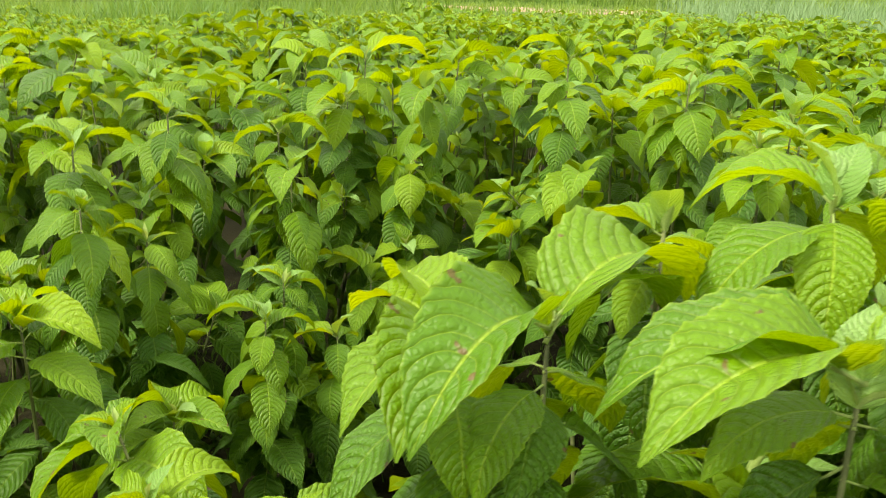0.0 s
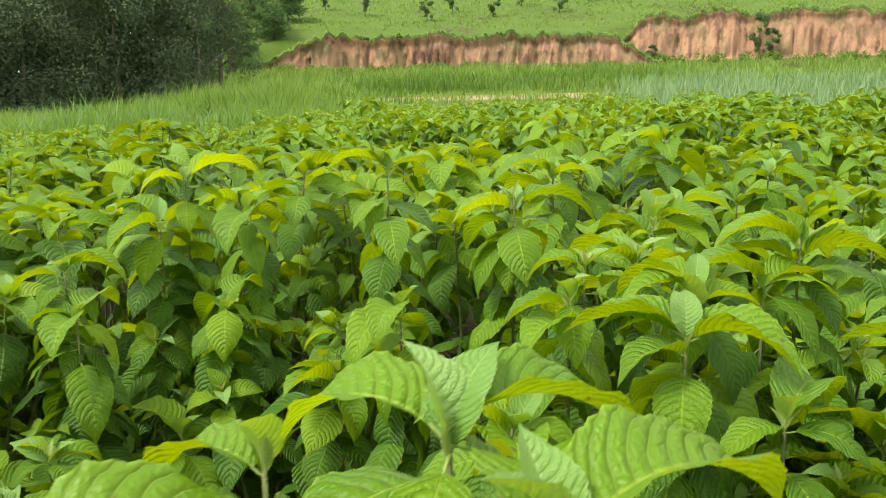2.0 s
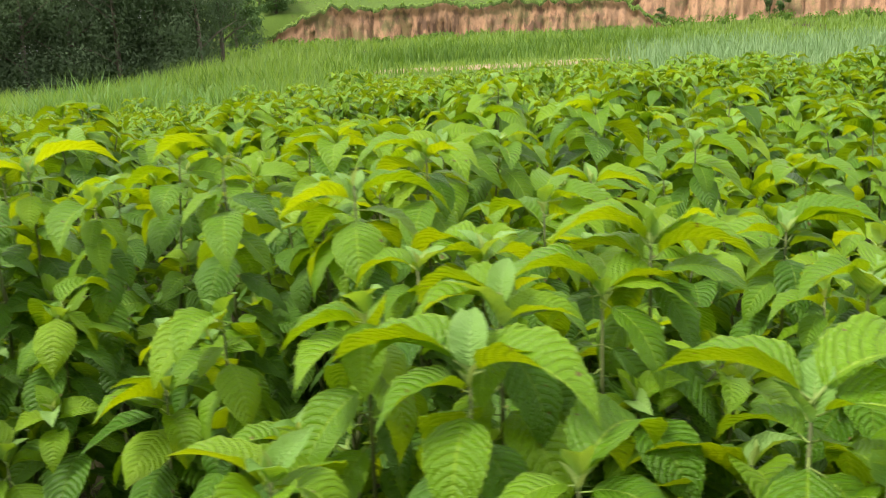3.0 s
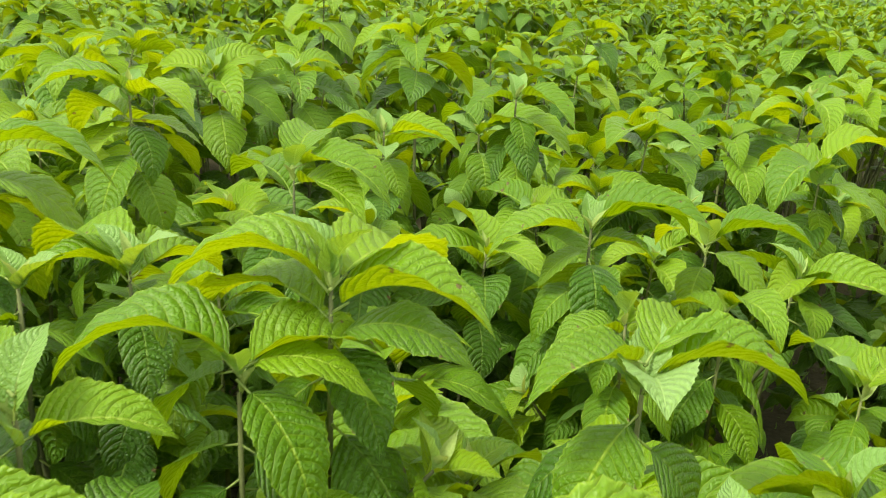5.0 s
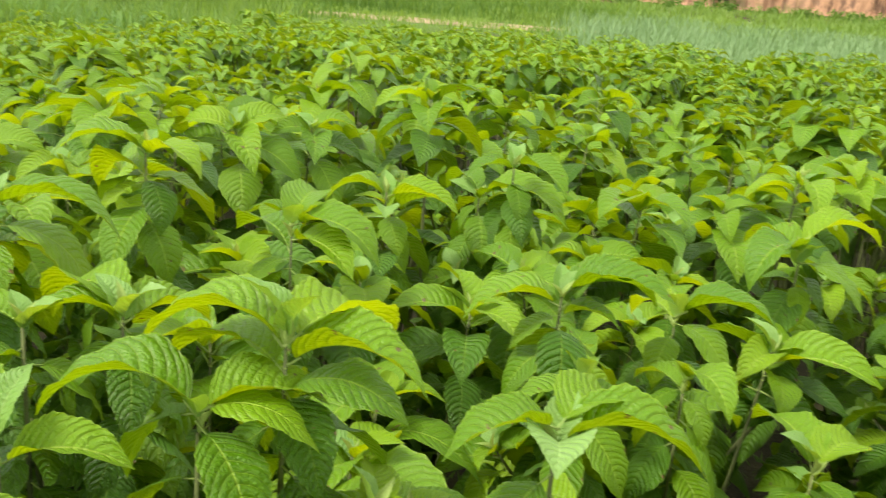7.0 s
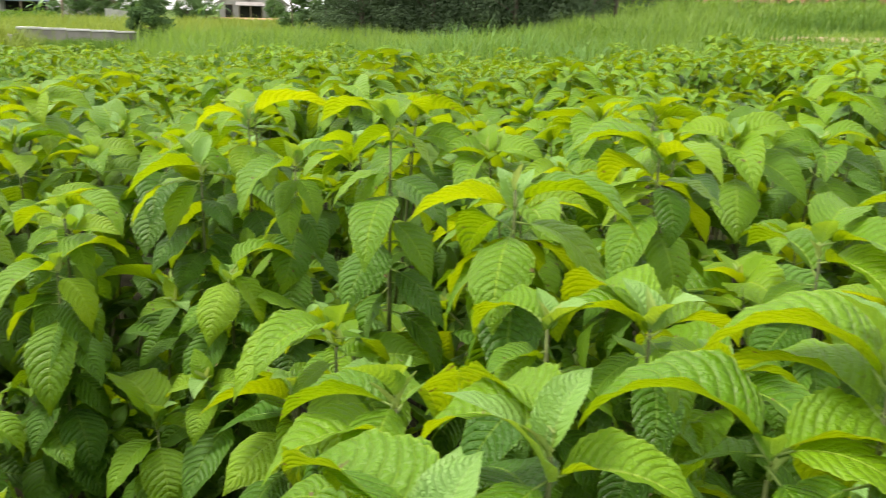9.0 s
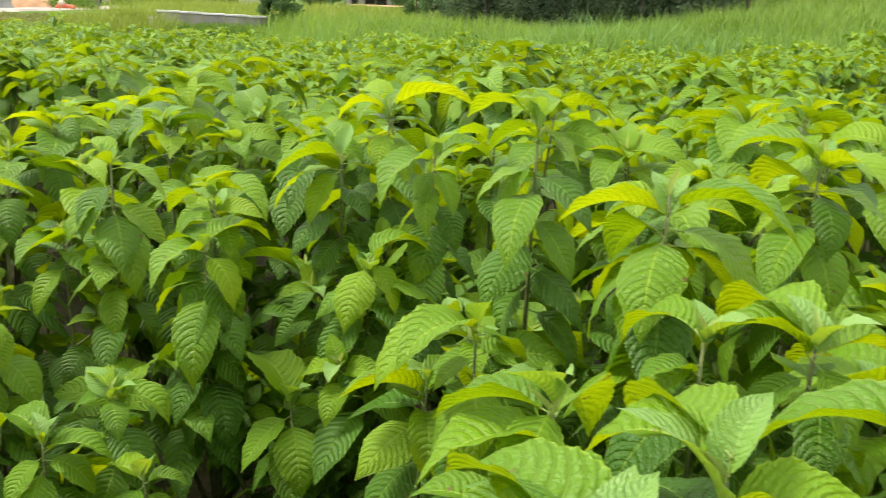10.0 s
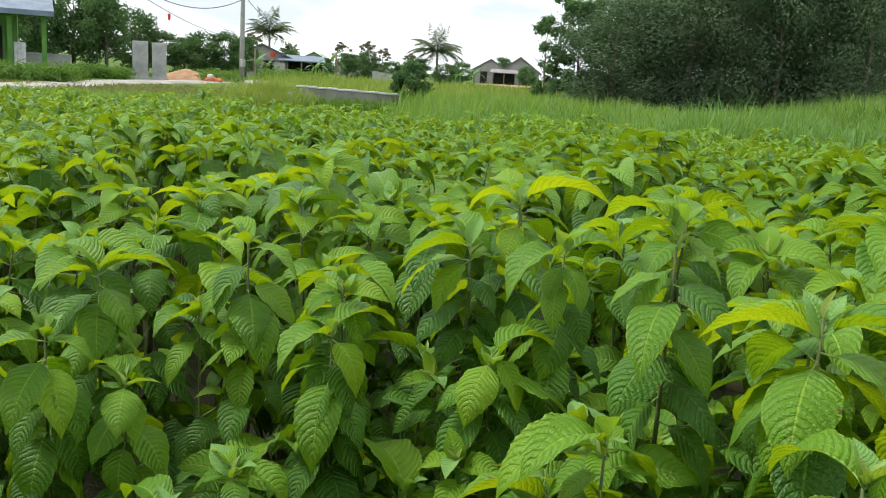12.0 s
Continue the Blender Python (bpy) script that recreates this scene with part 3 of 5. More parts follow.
BELOW = ((0.28, 0.66, 1.1, 0.9), (1.42, 1.36, 1.1, 0.9), (1.5, 1.6, 1.13, 0.9), (1.0, 1.2, 1.0, 0.8), (0.97, 1.4, 1.05, 0.85), (0.86, 1.45, 1.03, 0.9), (1.1, 1.52, 1.09, 0.9), (1.13, 1.66, 1.13, 0.9), (0.8, 1.62, 1.06, 0.9), (1.02, 1.5, 1.0, 0.85), (1.3, 1.2, 1.06, 0.85), (0.8, 1.08, 1.08, 0.9))
TALL = ((-0.21, 2.50, 1.335), (-0.03, 2.37, 1.285), (0.07, 2.52, 1.344), (0.57, 2.00, 1.345), (0.47, 2.33, 1.367), (0.71, 2.25, 1.365), (0.33, 2.09, 1.315), (-0.31, 2.44, 1.265),
        (0.06, 2.77, 1.345), (0.45, 2.93, 1.34), (0.56, 3.04, 1.353), (-0.43, 2.82, 1.31), (-0.64, 2.06, 1.205), (0.81, 1.79, 1.265), (0.95, 2.29, 1.232), (1.12, 2.70, 1.24),
        (1.39, 2.13, 1.205), (0.92, 3.10, 1.305), (1.23, 3.24, 1.388), (1.20, 3.50, 1.366), (1.48, 3.03, 1.27), (1.36, 2.91, 1.211))
LOWER = ((-0.35, 2.07, 1.07), (-0.34, 1.83, 0.90), (-0.06, 2.23, 1.06), (0.34, 1.89, 1.125), (0.49, 1.76, 1.15), (0.69, 1.83, 1.235), (0.20, 2.04, 1.01), (-0.72, 1.82, 0.82), (-0.82, 2.10, 1.03),
         (1.62, 2.18, 1.12), (1.88, 2.16, 1.04), (1.81, 1.95, 0.98), (-0.26, 2.33, 1.01), (-0.67, 1.80, 0.95), (-0.90, 1.77, 1.0), (1.97, 2.50, 1.21))
OUTER = ((-1.13, 2.76, 1.31), (-1.19, 3.69, 1.29), (-0.75, 3.78, 1.195), (0.99, 4.00, 1.45), (2.14, 2.89, 1.29), (2.35, 3.04, 1.31), (1.91, 3.96, 1.37), (-0.72, 1.71, 1.12), (-1.17, 2.00, 1.15), (-1.30, 2.44, 1.20), (-1.69, 3.04, 1.15))
ARRANGED = {}


def arrange(tip, leaves):
    """Shoots whose upper leaves are set one by one: distance down the stem, heading, rise of the chord, chord."""
    ARRANGED[tip] = leaves


arrange((1.266, 1.4, 1.189), ((0.007, -140, -56, 0.126), (0.001, 168, -33, 0.107), (-0.001, -63, -30, 0.133), (-0.005, -12, 44, 0.045)))
arrange((-0.651, 2.111, 1.212), ((0.013, -61, -30, 0.129), (0.014, 85, 16, 0.116), (0.052, 168, -47, 0.151), (0.104, -121, -42, 0.165), (0.12, -110, -54, 0.182)))
arrange((-0.161, 2.434, 1.031), ((0.019, -130, -51, 0.139), (0.021, 166, -50, 0.183), (0.03, -83, -43, 0.178), (0.006, 105, -6, 0.066), (-0.001, -35, -7, 0.073)))
arrange((-0.766, 1.826, 1.168), ((0.058, -123, -51, 0.144), (0.012, -34, -2, 0.155), (0.017, 165, -11, 0.13), (0.005, 105, 15, 0.119), (0.03, -76, -49, 0.138)))
arrange((-0.696, 1.68, 1.074), ((0.2, 120, -60, 0.12, "y"), (0.056, -102, -50, 0.149), (0.012, -47, -27, 0.1), (0.01, 166, -22, 0.133), (-0.0, 73, 13, 0.08), (0.0, 45, 10, 0.074)))
arrange((-0.603, 1.787, 0.979), ((0.017, -107, -46, 0.106), (0.001, -128, -37, 0.12), (-0.001, 107, 3, 0.09), (-0.005, 26, 6, 0.085)))
arrange((-0.317, 1.827, 0.884), ((0.008, -121, -43, 0.082), (-0.002, 16, 2, 0.076), (0.014, -58, -26, 0.107), (0.008, 131, -28, 0.08), (-0.005, 83, 1, 0.073)))
arrange((0.4, 0.8, 1.33), ((0, 38, 50, 0.083, "u"), (-0.002, -42, 48, 0.064, "u"), (-0.018, -73, -18, 0.147, "a"), (-0.006, 61, -14, 0.139, "a"), (0.014, 110, -37, 0.173, "h"), (0, 162, -55, 0.141, "h"), (-0.008, -60, -49, 0.128, "h"), (0.076, 60, -34, 0.153, "h")))
arrange((0.265, 0.885, 1.285), ((0.008, 64, -16, 0.116, "a"), (0.042, 139, -7, 0.116, "a"), (0.034, -39, -46, 0.125, "h"), (0.004, 169, 49, 0.058, "u"), (0.034, 131, -55, 0.098, "h")))
arrange((0.45, 0.67, 1.335), ((0.006, 113, 48, 0.056, "u"), (0.002, -63, -7, 0.158, "a"), (0.004, -136, -36, 0.15, "h"), (0.012, 17, 48, 0.063, "u"), (0.012, 4, -11, 0.132, "a"), (0.02, 138, -55, 0.12, "h")))
arrange((0.335, 0.57, 1.24), ((0.006, -26, 51, 0.088, "u"), (-0.016, 140, 47, 0.05, "u"), (-0.02, 115, -11, 0.192, "a"), (-0.02, 87, -15, 0.19, "a"), (-0.02, -74, -9, 0.121, "a"), (0.008, 92, -30, 0.12, "h"), (0.012, -128, -16, 0.128, "h"), (0.016, -1, -50, 0.151, "h")))
arrange((0.13, 0.72, 1.225), ((-0.008, 145, -16, 0.2, "a"), (-0.01, -47, -12, 0.192, "a"), (0.002, -50, -6, 0.209, "a"), (0.03, 39, -51, 0.124, "h"), (0.046, 136, -49, 0.128, "h"), (-0.02, 134, 44, 0.042, "u"), (0.034, -48, -43, 0.142, "h")))
arrange((0.045, 0.74, 1.195), ((-0.01, 26, 1, 0.148, "a"), (-0.006, 46, -5, 0.146, "a"), (0.004, 135, -17, 0.135, "a"), (-0.004, 168, -9, 0.174, "a"), (0.028, -168, -55, 0.112, "h"), (0.012, -65, 47, 0.063, "u")))
arrange((0.922, 1.585, 1.23), ((-0.016, 89, -6, 0.145, "a"), (-0.02, -66, -7, 0.131, "a"), (-0.01, -137, -51, 0.139, "h"), (-0.02, 64, -50, 0.124, "h"), (-0.02, -103, -13, 0.12, "h"), (-0.012, -180, 48, 0.04, "u")))
arrange((0.996, 1.632, 1.302), ((-0.004, 79, 48, 0.063, "u"), (-0.01, -131, 48, 0.055, "u"), (0.006, 84, -7, 0.141, "a"), (0, -41, -18, 0.168, "a"), (0.022, -105, -6, 0.143, "a"), (0.03, 64, -8, 0.135, "a"), (0.046, -107, -9, 0.128, "h"), (0.024, 20, -49, 0.126, "h")))
arrange((0.784, 1.846, 1.25), ((0.02, 60, 48, 0.058, "u"), (0.016, -112, 39, 0.082, "u"), (0.022, -125, -55, 0.105, "h"), (0.026, 108, -2, 0.112, "a"), (0.014, 51, -17, 0.149, "a"), (0.02, -35, -16, 0.149, "a"), (0.04, 127, -43, 0.09, "h")))
arrange((0.682, 1.809, 1.24), ((0.01, 41, 48, 0.043, "u"), (0.01, -99, 39, 0.054, "u"), (0.004, 68, -22, 0.116, "a"), (0.03, 133, -41, 0.09, "h"), (0.044, 137, -14, 0.079, "a")))
arrange((0.616, 1.581, 1.225), ((-0.008, 155, 36, 0.058, "u"), (-0.012, -135, 46, 0.045, "u"), (-0.01, 179, -56, 0.112, "h"), (0, 100, -17, 0.116, "a"), (0.036, 136, -12, 0.123, "a"), (0.006, 5, -33, 0.129, "a"), (0.018, -132, -55, 0.098, "h")))
arrange((0.345, 1.93, 1.11), ((-0.02, 87, 48, 0.044, "u"), (-0.02, -133, 49, 0.062, "u"), (-0.018, 160, -14, 0.138, "a"), (-0.004, 141, -25, 0.156, "a"), (-0.014, -20, -43, 0.124, "h"), (0.022, 145, -36, 0.075, "h"), (0.018, -22, -33, 0.125, "h")))
arrange((0.783, 1.49, 1.262), ((-0.006, 85, -21, 0.116, "a"), (-0.02, 49, -20, 0.136, "a"), (0.026, 115, 42, 0.105, "u"), (0.018, -83, -5, 0.105, "a"), (-0.002, -19, 47, 0.055, "u"), (0.018, 156, -50, 0.105, "h")))
arrange((0.575, 1.994, 1.345), ((0.026, 110, -11, 0.14, "a"), (0.024, -87, -14, 0.169, "a"), (0.032, 55, 49, 0.071, "u"), (0.032, -15, 50, 0.071, "u"), (0.056, 54, -32, 0.13, "a"), (0.042, -81, -43, 0.164, "h"), (0.088, 165, -54, 0.12, "h"), (0.078, 75, -51, 0.142, "h"), (0.066, -41, -34, 0.127, "h")))
arrange((0.7, 2.297, 1.363), ((0.02, -12, 48, 0.051, "u"), (0.012, 138, 46, 0.045, "u"), (0.008, 100, -8, 0.149, "a"), (0.016, -125, -9, 0.129, "a"), (0.042, -91, -22, 0.112, "h"), (0.054, 112, -42, 0.105, "h"), (0.046, 48, -22, 0.154, "a")))
arrange((0.318, 2.142, 1.368), ((-0.02, 85, -2, 0.131, "a"), (-0.02, -2, 3, 0.126, "a"), (-0.02, -77, -46, 0.098, "h"), (0.032, 135, -55, 0.098, "h"), (-0.014, 124, 42, 0.058, "u"), (-0.02, -162, 48, 0.051, "u"), (0.048, 127, -32, 0.105, "h")))
arrange((-0.208, 2.495, 1.335), ((0.024, -17, 50, 0.079, "u"), (0.024, 16, 48, 0.06, "u"), (0.012, 116, -14, 0.116, "a"), (0.004, -59, -2, 0.205, "a"), (0.048, -167, -53, 0.105, "h"), (0.022, -37, -21, 0.128, "h"), (0.054, -75, -56, 0.105, "h")))
arrange((-0.032, 2.405, 1.262), ((0, -172, 49, 0.061, "u"), (-0.004, -65, 46, 0.058, "u"), (0.006, 167, -29, 0.164, "a"), (0.004, -28, -8, 0.144, "a"), (0.02, -108, -54, 0.112, "h"), (0.022, 180, -54, 0.09, "h")))
arrange((-0.244, 2.376, 1.225), ((-0.02, 145, -21, 0.164, "a"), (0.01, 128, -34, 0.168, "h"), (0.01, 164, -55, 0.139, "h"), (-0.02, 61, 8, 0.149, "a"), (-0.004, -23, -29, 0.122, "h"), (-0.02, 12, 50, 0.062, "u")))
arrange((-0.063, 2.229, 1.062), ((-0.02, -92, -56, 0.123, "h"), (-0.012, -173, -55, 0.14, "h"), (0.02, -44, -28, 0.179, "h"), (-0.02, 42, -34, 0.146, "a"), (-0.02, -28, -1, 0.135, "a"), (0.024, 145, -34, 0.123, "h")))
arrange((-0.388, 2.147, 1.17), ((-0.012, -82, -21, 0.137, "a"), (0.024, 150, -37, 0.09, "h"), (-0.002, -109, 47, 0.052, "u"), (-0.002, 165, 26, 0.05, "u"), (0.01, 98, -19, 0.119, "a"), (0.034, -105, -53, 0.105, "h")))
arrange((-0.344, 2.079, 1.083), ((-0.008, -17, -6, 0.144, "a"), (0.002, 178, -21, 0.141, "a"), (0.008, -92, -55, 0.126, "h"), (-0.006, 88, -15, 0.109, "a"), (-0.006, -116, 46, 0.041, "u"), (0.062, 110, -38, 0.137, "h"), (0.086, -149, -57, 0.189, "h")))
arrange((1.385, 2.131, 1.204), ((0.014, -3, 50, 0.074, "u"), (0.012, -65, 48, 0.056, "u"), (0.018, 85, -15, 0.158, "a"), (-0.002, -105, 1, 0.177, "a"), (0.036, -115, -4, 0.1, "a"), (0.032, 94, -41, 0.098, "h"), (0.056, -148, -55, 0.112, "h"), (0.026, -82, -3, 0.171, "a")))
arrange((1.6, 2.19, 1.14), ((0.012, 140, -54, 0.105, "h"), (-0.02, -114, -2, 0.171, "a"), (-0.008, -138, -37, 0.127, "h"), (-0.006, 17, -15, 0.13, "a"), (-0.01, 152, 50, 0.063, "u")))
arrange((1.967, 2.503, 1.209), ((0.008, 121, -24, 0.171, "a"), (0.026, -137, -33, 0.171, "h"), (0.034, 169, 49, 0.063, "u"), (0.03, -131, 46, 0.058, "u"), (0.018, 25, -5, 0.152, "a"), (-0.002, -92, 1, 0.171, "a"), (0.07, 170, -55, 0.098, "h")))
arrange((1.252, 1.555, 1.245), ((0.014, -29, 48, 0.061, "u"), (-0.02, 109, -11, 0.116, "a"), (0.026, 124, -51, 0.128, "h"), (0.008, 168, 17, 0.115, "u"), (-0.02, -47, -15, 0.118, "a"), (-0.002, -100, -7, 0.138, "a"), (0.004, 56, 24, 0.04, "u")))
arrange((1.775, 1.985, 0.987), ((0.024, 136, -55, 0.098, "h"), (-0.002, 9, 1, 0.166, "a"), (-0.008, -63, -2, 0.132, "a"), (-0.02, 87, 34, 0.063, "u"), (0.01, -145, -28, 0.098, "h")))
arrange((1.57, 2.038, 1.09), ((-0.006, 89, -43, 0.083, "h"), (-0.018, -166, -10, 0.116, "a"), (0.008, -155, -51, 0.09, "h"), (-0.016, 122, 47, 0.049, "u"), (0, 29, -13, 0.103, "a"), (0.078, -70, -5, 0.13, "a")))
arrange((1.4, 1.987, 1.112), ((0, -82, -39, 0.124, "h"), (0.02, 102, -10, 0.116, "a"), (-0.008, -3, -11, 0.104, "a"), (-0.01, -178, 48, 0.054, "u"), (0.026, 126, -56, 0.09, "h")))
arrange((0.943, 2.303, 1.227), ((-0.02, -109, -20, 0.167, "a"), (0.006, -130, -16, 0.15, "a"), (0.032, 42, 1, 0.161, "a"), (-0.02, -164, 47, 0.05, "u"), (-0.02, -20, 8, 0.139, "a"), (0.04, 112, -43, 0.098, "h")))
arrange((1.329, 2.8, 1.22), ((0.042, -175, -55, 0.14, "h"), (0.06, -122, -48, 0.146, "h"), (0, 32, -7, 0.125, "a"), (0.006, -109, -13, 0.212, "a"), (0.022, 114, -55, 0.075, "h")))
arrange((1.393, 2.739, 1.3), ((0.008, 102, -14, 0.116, "a"), (-0.008, -128, -23, 0.149, "a"), (0.006, 13, 48, 0.059, "u"), (0.006, -32, 48, 0.061, "u"), (0.03, -169, -52, 0.112, "h")))
arrange((1.111, 2.678, 1.237), ((0.016, 5, 48, 0.061, "u"), (0.018, 83, -10, 0.132, "a"), (0.01, -100, -11, 0.164, "a"), (0.074, -135, -55, 0.115, "h"), (0.158, -120, -48, 0.139, "h"), (0.038, 178, 2, 0.107, "u"), (0.052, 98, -33, 0.09, "h")))
arrange((1.08, 1.32, 1.185), ((0.008, 66, 49, 0.049, "u"), (0.002, -33, 48, 0.065, "u"), (-0.02, 61, 1, 0.159, "a"), (-0.002, -125, -12, 0.157, "a"), (-0.02, -82, -15, 0.178, "a"), (0.04, 155, -55, 0.135, "h"), (0.026, 44, -16, 0.103, "a"), (0.024, -57, -49, 0.131, "h")))
arrange((0.741, 1.394, 1.205), ((-0.02, 8, 49, 0.074, "u"), (-0.02, -11, 48, 0.06, "u"), (-0.02, 59, -10, 0.135, "a"), (-0.02, 69, -4, 0.168, "a"), (-0.014, -124, -13, 0.155, "a"), (-0.02, -85, -14, 0.14, "a"), (0.024, 161, -55, 0.131, "h"), (0.006, 114, -14, 0.116, "a"), (0.03, 21, -53, 0.132, "h")))
arrange((0.842, 1.3, 1.129), ((-0.006, -45, -9, 0.149, "a"), (0.002, -112, -23, 0.112, "h"), (-0.006, 111, -19, 0.112, "h"), (-0.01, 173, 48, 0.057, "u"), (-0.004, -33, -19, 0.123, "a")))
arrange((1.128, 1.256, 1.139), ((0.018, -157, -47, 0.105, "h"), (0, -110, -15, 0.116, "a"), (-0.004, 8, -16, 0.097, "a"), (0, 163, 49, 0.06, "u"), (0.002, 178, 48, 0.055, "u"), (0.012, 18, -43, 0.124, "h")))
arrange((-0.332, 1.7, 0.84), ((0.006, 89, -6, 0.126, "a"), (0.018, -54, -14, 0.119, "a"), (0.024, -179, -43, 0.098, "h"), (0.03, -62, -38, 0.102, "h"), (0, 75, 48, 0.046, "u"), (0, -5, 48, 0.041, "u")))
arrange((-0.191, 1.785, 0.78), ((0.004, 97, -14, 0.116, "a"), (0.008, -32, -16, 0.075, "a"), (0.01, -171, -49, 0.098, "h"), (0, -107, 53, 0.07, "u"), (0.022, -81, -46, 0.09, "h")))
arrange((-0.146, 2.099, 0.8), ((0.016, 163, -39, 0.139, "h"), (0.028, -129, -56, 0.149, "h"), (-0.008, -153, 51, 0.063, "u"), (-0.008, -80, 45, 0.054, "u"), (-0.002, -61, -19, 0.085, "a"), (-0.004, 71, 9, 0.179, "a")))
GIVEN = BESIDE + BELOW + TALL + LOWER + OUTER
HEART = (0.6, 0.9)
WAY = ((0.03, 0.0), (0.3, 0.1), (0.48, 0.38), (0.9, 0.64), (1.03, 0.9), (0.85, 0.93))


def off_way(x, y):
    """Distance from the trodden line through the shrubs."""
    best = 9.0
    for (x0, y0), (x1, y1) in zip(WAY, WAY[1:]):
        dx, dy = x1 - x0, y1 - y0
        t = min(1, max(0, ((x - x0) * dx + (y - y0) * dy) / (dx * dx + dy * dy)))
        best = min(best, math.hypot(x - x0 - t * dx, y - y0 - t * dy))
    return best


def canopy(x, y):
    """How high the shrubs stand: tall by the camera's way and northwards, lower to the west."""
    r, az = math.hypot(x - HEART[0], y - HEART[1]), math.degrees(math.atan2(x - HEART[0], y - HEART[1]))
    west = step(-az, 6, 16) * step(r, 3.6, 5.5)
    z = 1.31 - 0.27 * west + 0.12 * step(az, 5, 18) * step(r, 5, 11) + 0.09 * noise.noise((x * 0.8, y * 0.8, 2)) + (0.10 + 0.10 * step(r, 3.0, 4.5)) * noise.noise((x * 1.7, y * 1.7, 4))
    return z


def local_height(x, y):
    total, weight = 0.0, 0.0
    for gx, gy, gz, *_ in GIVEN:
        w = 1 / ((x - gx) ** 2 + (y - gy) ** 2 + 0.02) ** 1.5
        total, weight = total + w * gz, weight + w
    near = step(3.4 - math.hypot(x - 0.5, y - 2.0), 0.6, 1.6)
    return (total / weight) * near + canopy(x, y) * (1 - near)


def edge_of_field(az):
    return 14.6 + 0.7 * math.sin(az * 0.21) + 0.5 * math.sin(az * 0.63 + 1)


def scatter(rng, tips, inside, spacing, tries, height):
    """Adds tips at least a spacing apart where inside(x, y) holds; a coarse grid finds neighbours."""
    grid = {}
    for t in tips:
        grid.setdefault((int(t[0] // spacing), int(t[1] // spacing)), []).append(t)
    made = []
    for x, y in tries:
        if not inside(x, y):
            continue
        gx, gy = int(x // spacing), int(y // spacing)
        if any((x - t[0]) ** 2 + (y - t[1]) ** 2 < spacing * spacing for i in (-1, 0, 1) for j in (-1, 0, 1) for t in grid.get((gx + i, gy + j), ())):
            continue
        t = (x, y, height(x, y, rng))
        grid.setdefault((gx, gy), []).append(t)
        made.append(t)
    return made


rng = random.Random(11)
NEAR_R = 3.05


def in_near(x, y):
    dx, dy = x - HEART[0], y - HEART[1]
    return math.hypot(dx, dy) < NEAR_R and -84 < math.degrees(math.atan2(dx, dy)) < (52 if math.hypot(dx, dy) > 2.3 else 66 if math.hypot(dx, dy) > 1.7 else 80) and off_way(x, y) > 0.34 and not (-0.4 < x < 0.48 and 1.08 < y < 1.96)


def under_set(x, y, z):
    """Keeps a shoot below the set ones beside it."""
    for ax, ay, az in ARRANGED:
        gap = math.hypot(x - ax, y - ay)
        if gap < 0.34:
            z = min(z, az - 0.17 + 0.25 * gap)
    return z


def fill_height(x, y, rng):
    z = local_height(x, y) - abs(rng.gauss(0, 0.06)) - (0.28 * rng.random() if rng.random() < 0.22 else 0)
    if y < 1.74 and x < 0.5:
        z = min(z, 0.80 if x > -0.3 else 0.86 if y < 1.2 else 0.96)
    z = under_set(x, y, z)
    d = off_way(x, y)
    return min(z, 0.95 + 0.5 * d) if d < 0.6 else z


near_tips = [(t[0], t[1], under_set(*t[:3]), *t[3:]) for t in GIVEN if all((t[0] - a[0]) ** 2 + (t[1] - a[1]) ** 2 > 0.0130 for a in ARRANGED)] + list(ARRANGED)
near_tips += scatter(rng, near_tips, in_near, 0.182, [(rng.uniform(-4, 5), rng.uniform(0, 5)) for _ in range(9000)], fill_height)

# bases of the bushes, and the shoots that each one carries
bases = scatter(rng, [], lambda x, y: off_way(x, y) > 0.22 and math.hypot(x - HEART[0], y - HEART[1]) < NEAR_R + 0.4, 0.44, [(rng.uniform(-4, 5), rng.uniform(0.2, 5)) for _ in range(5000)], lambda x, y, rng: 0.0)
carried_by = {}
for tip in near_tips:
    b = min(bases, key=lambda q: (q[0] - tip[0]) ** 2 + (q[1] - tip[1]) ** 2)
    carried_by.setdefault(b, []).append(tip)


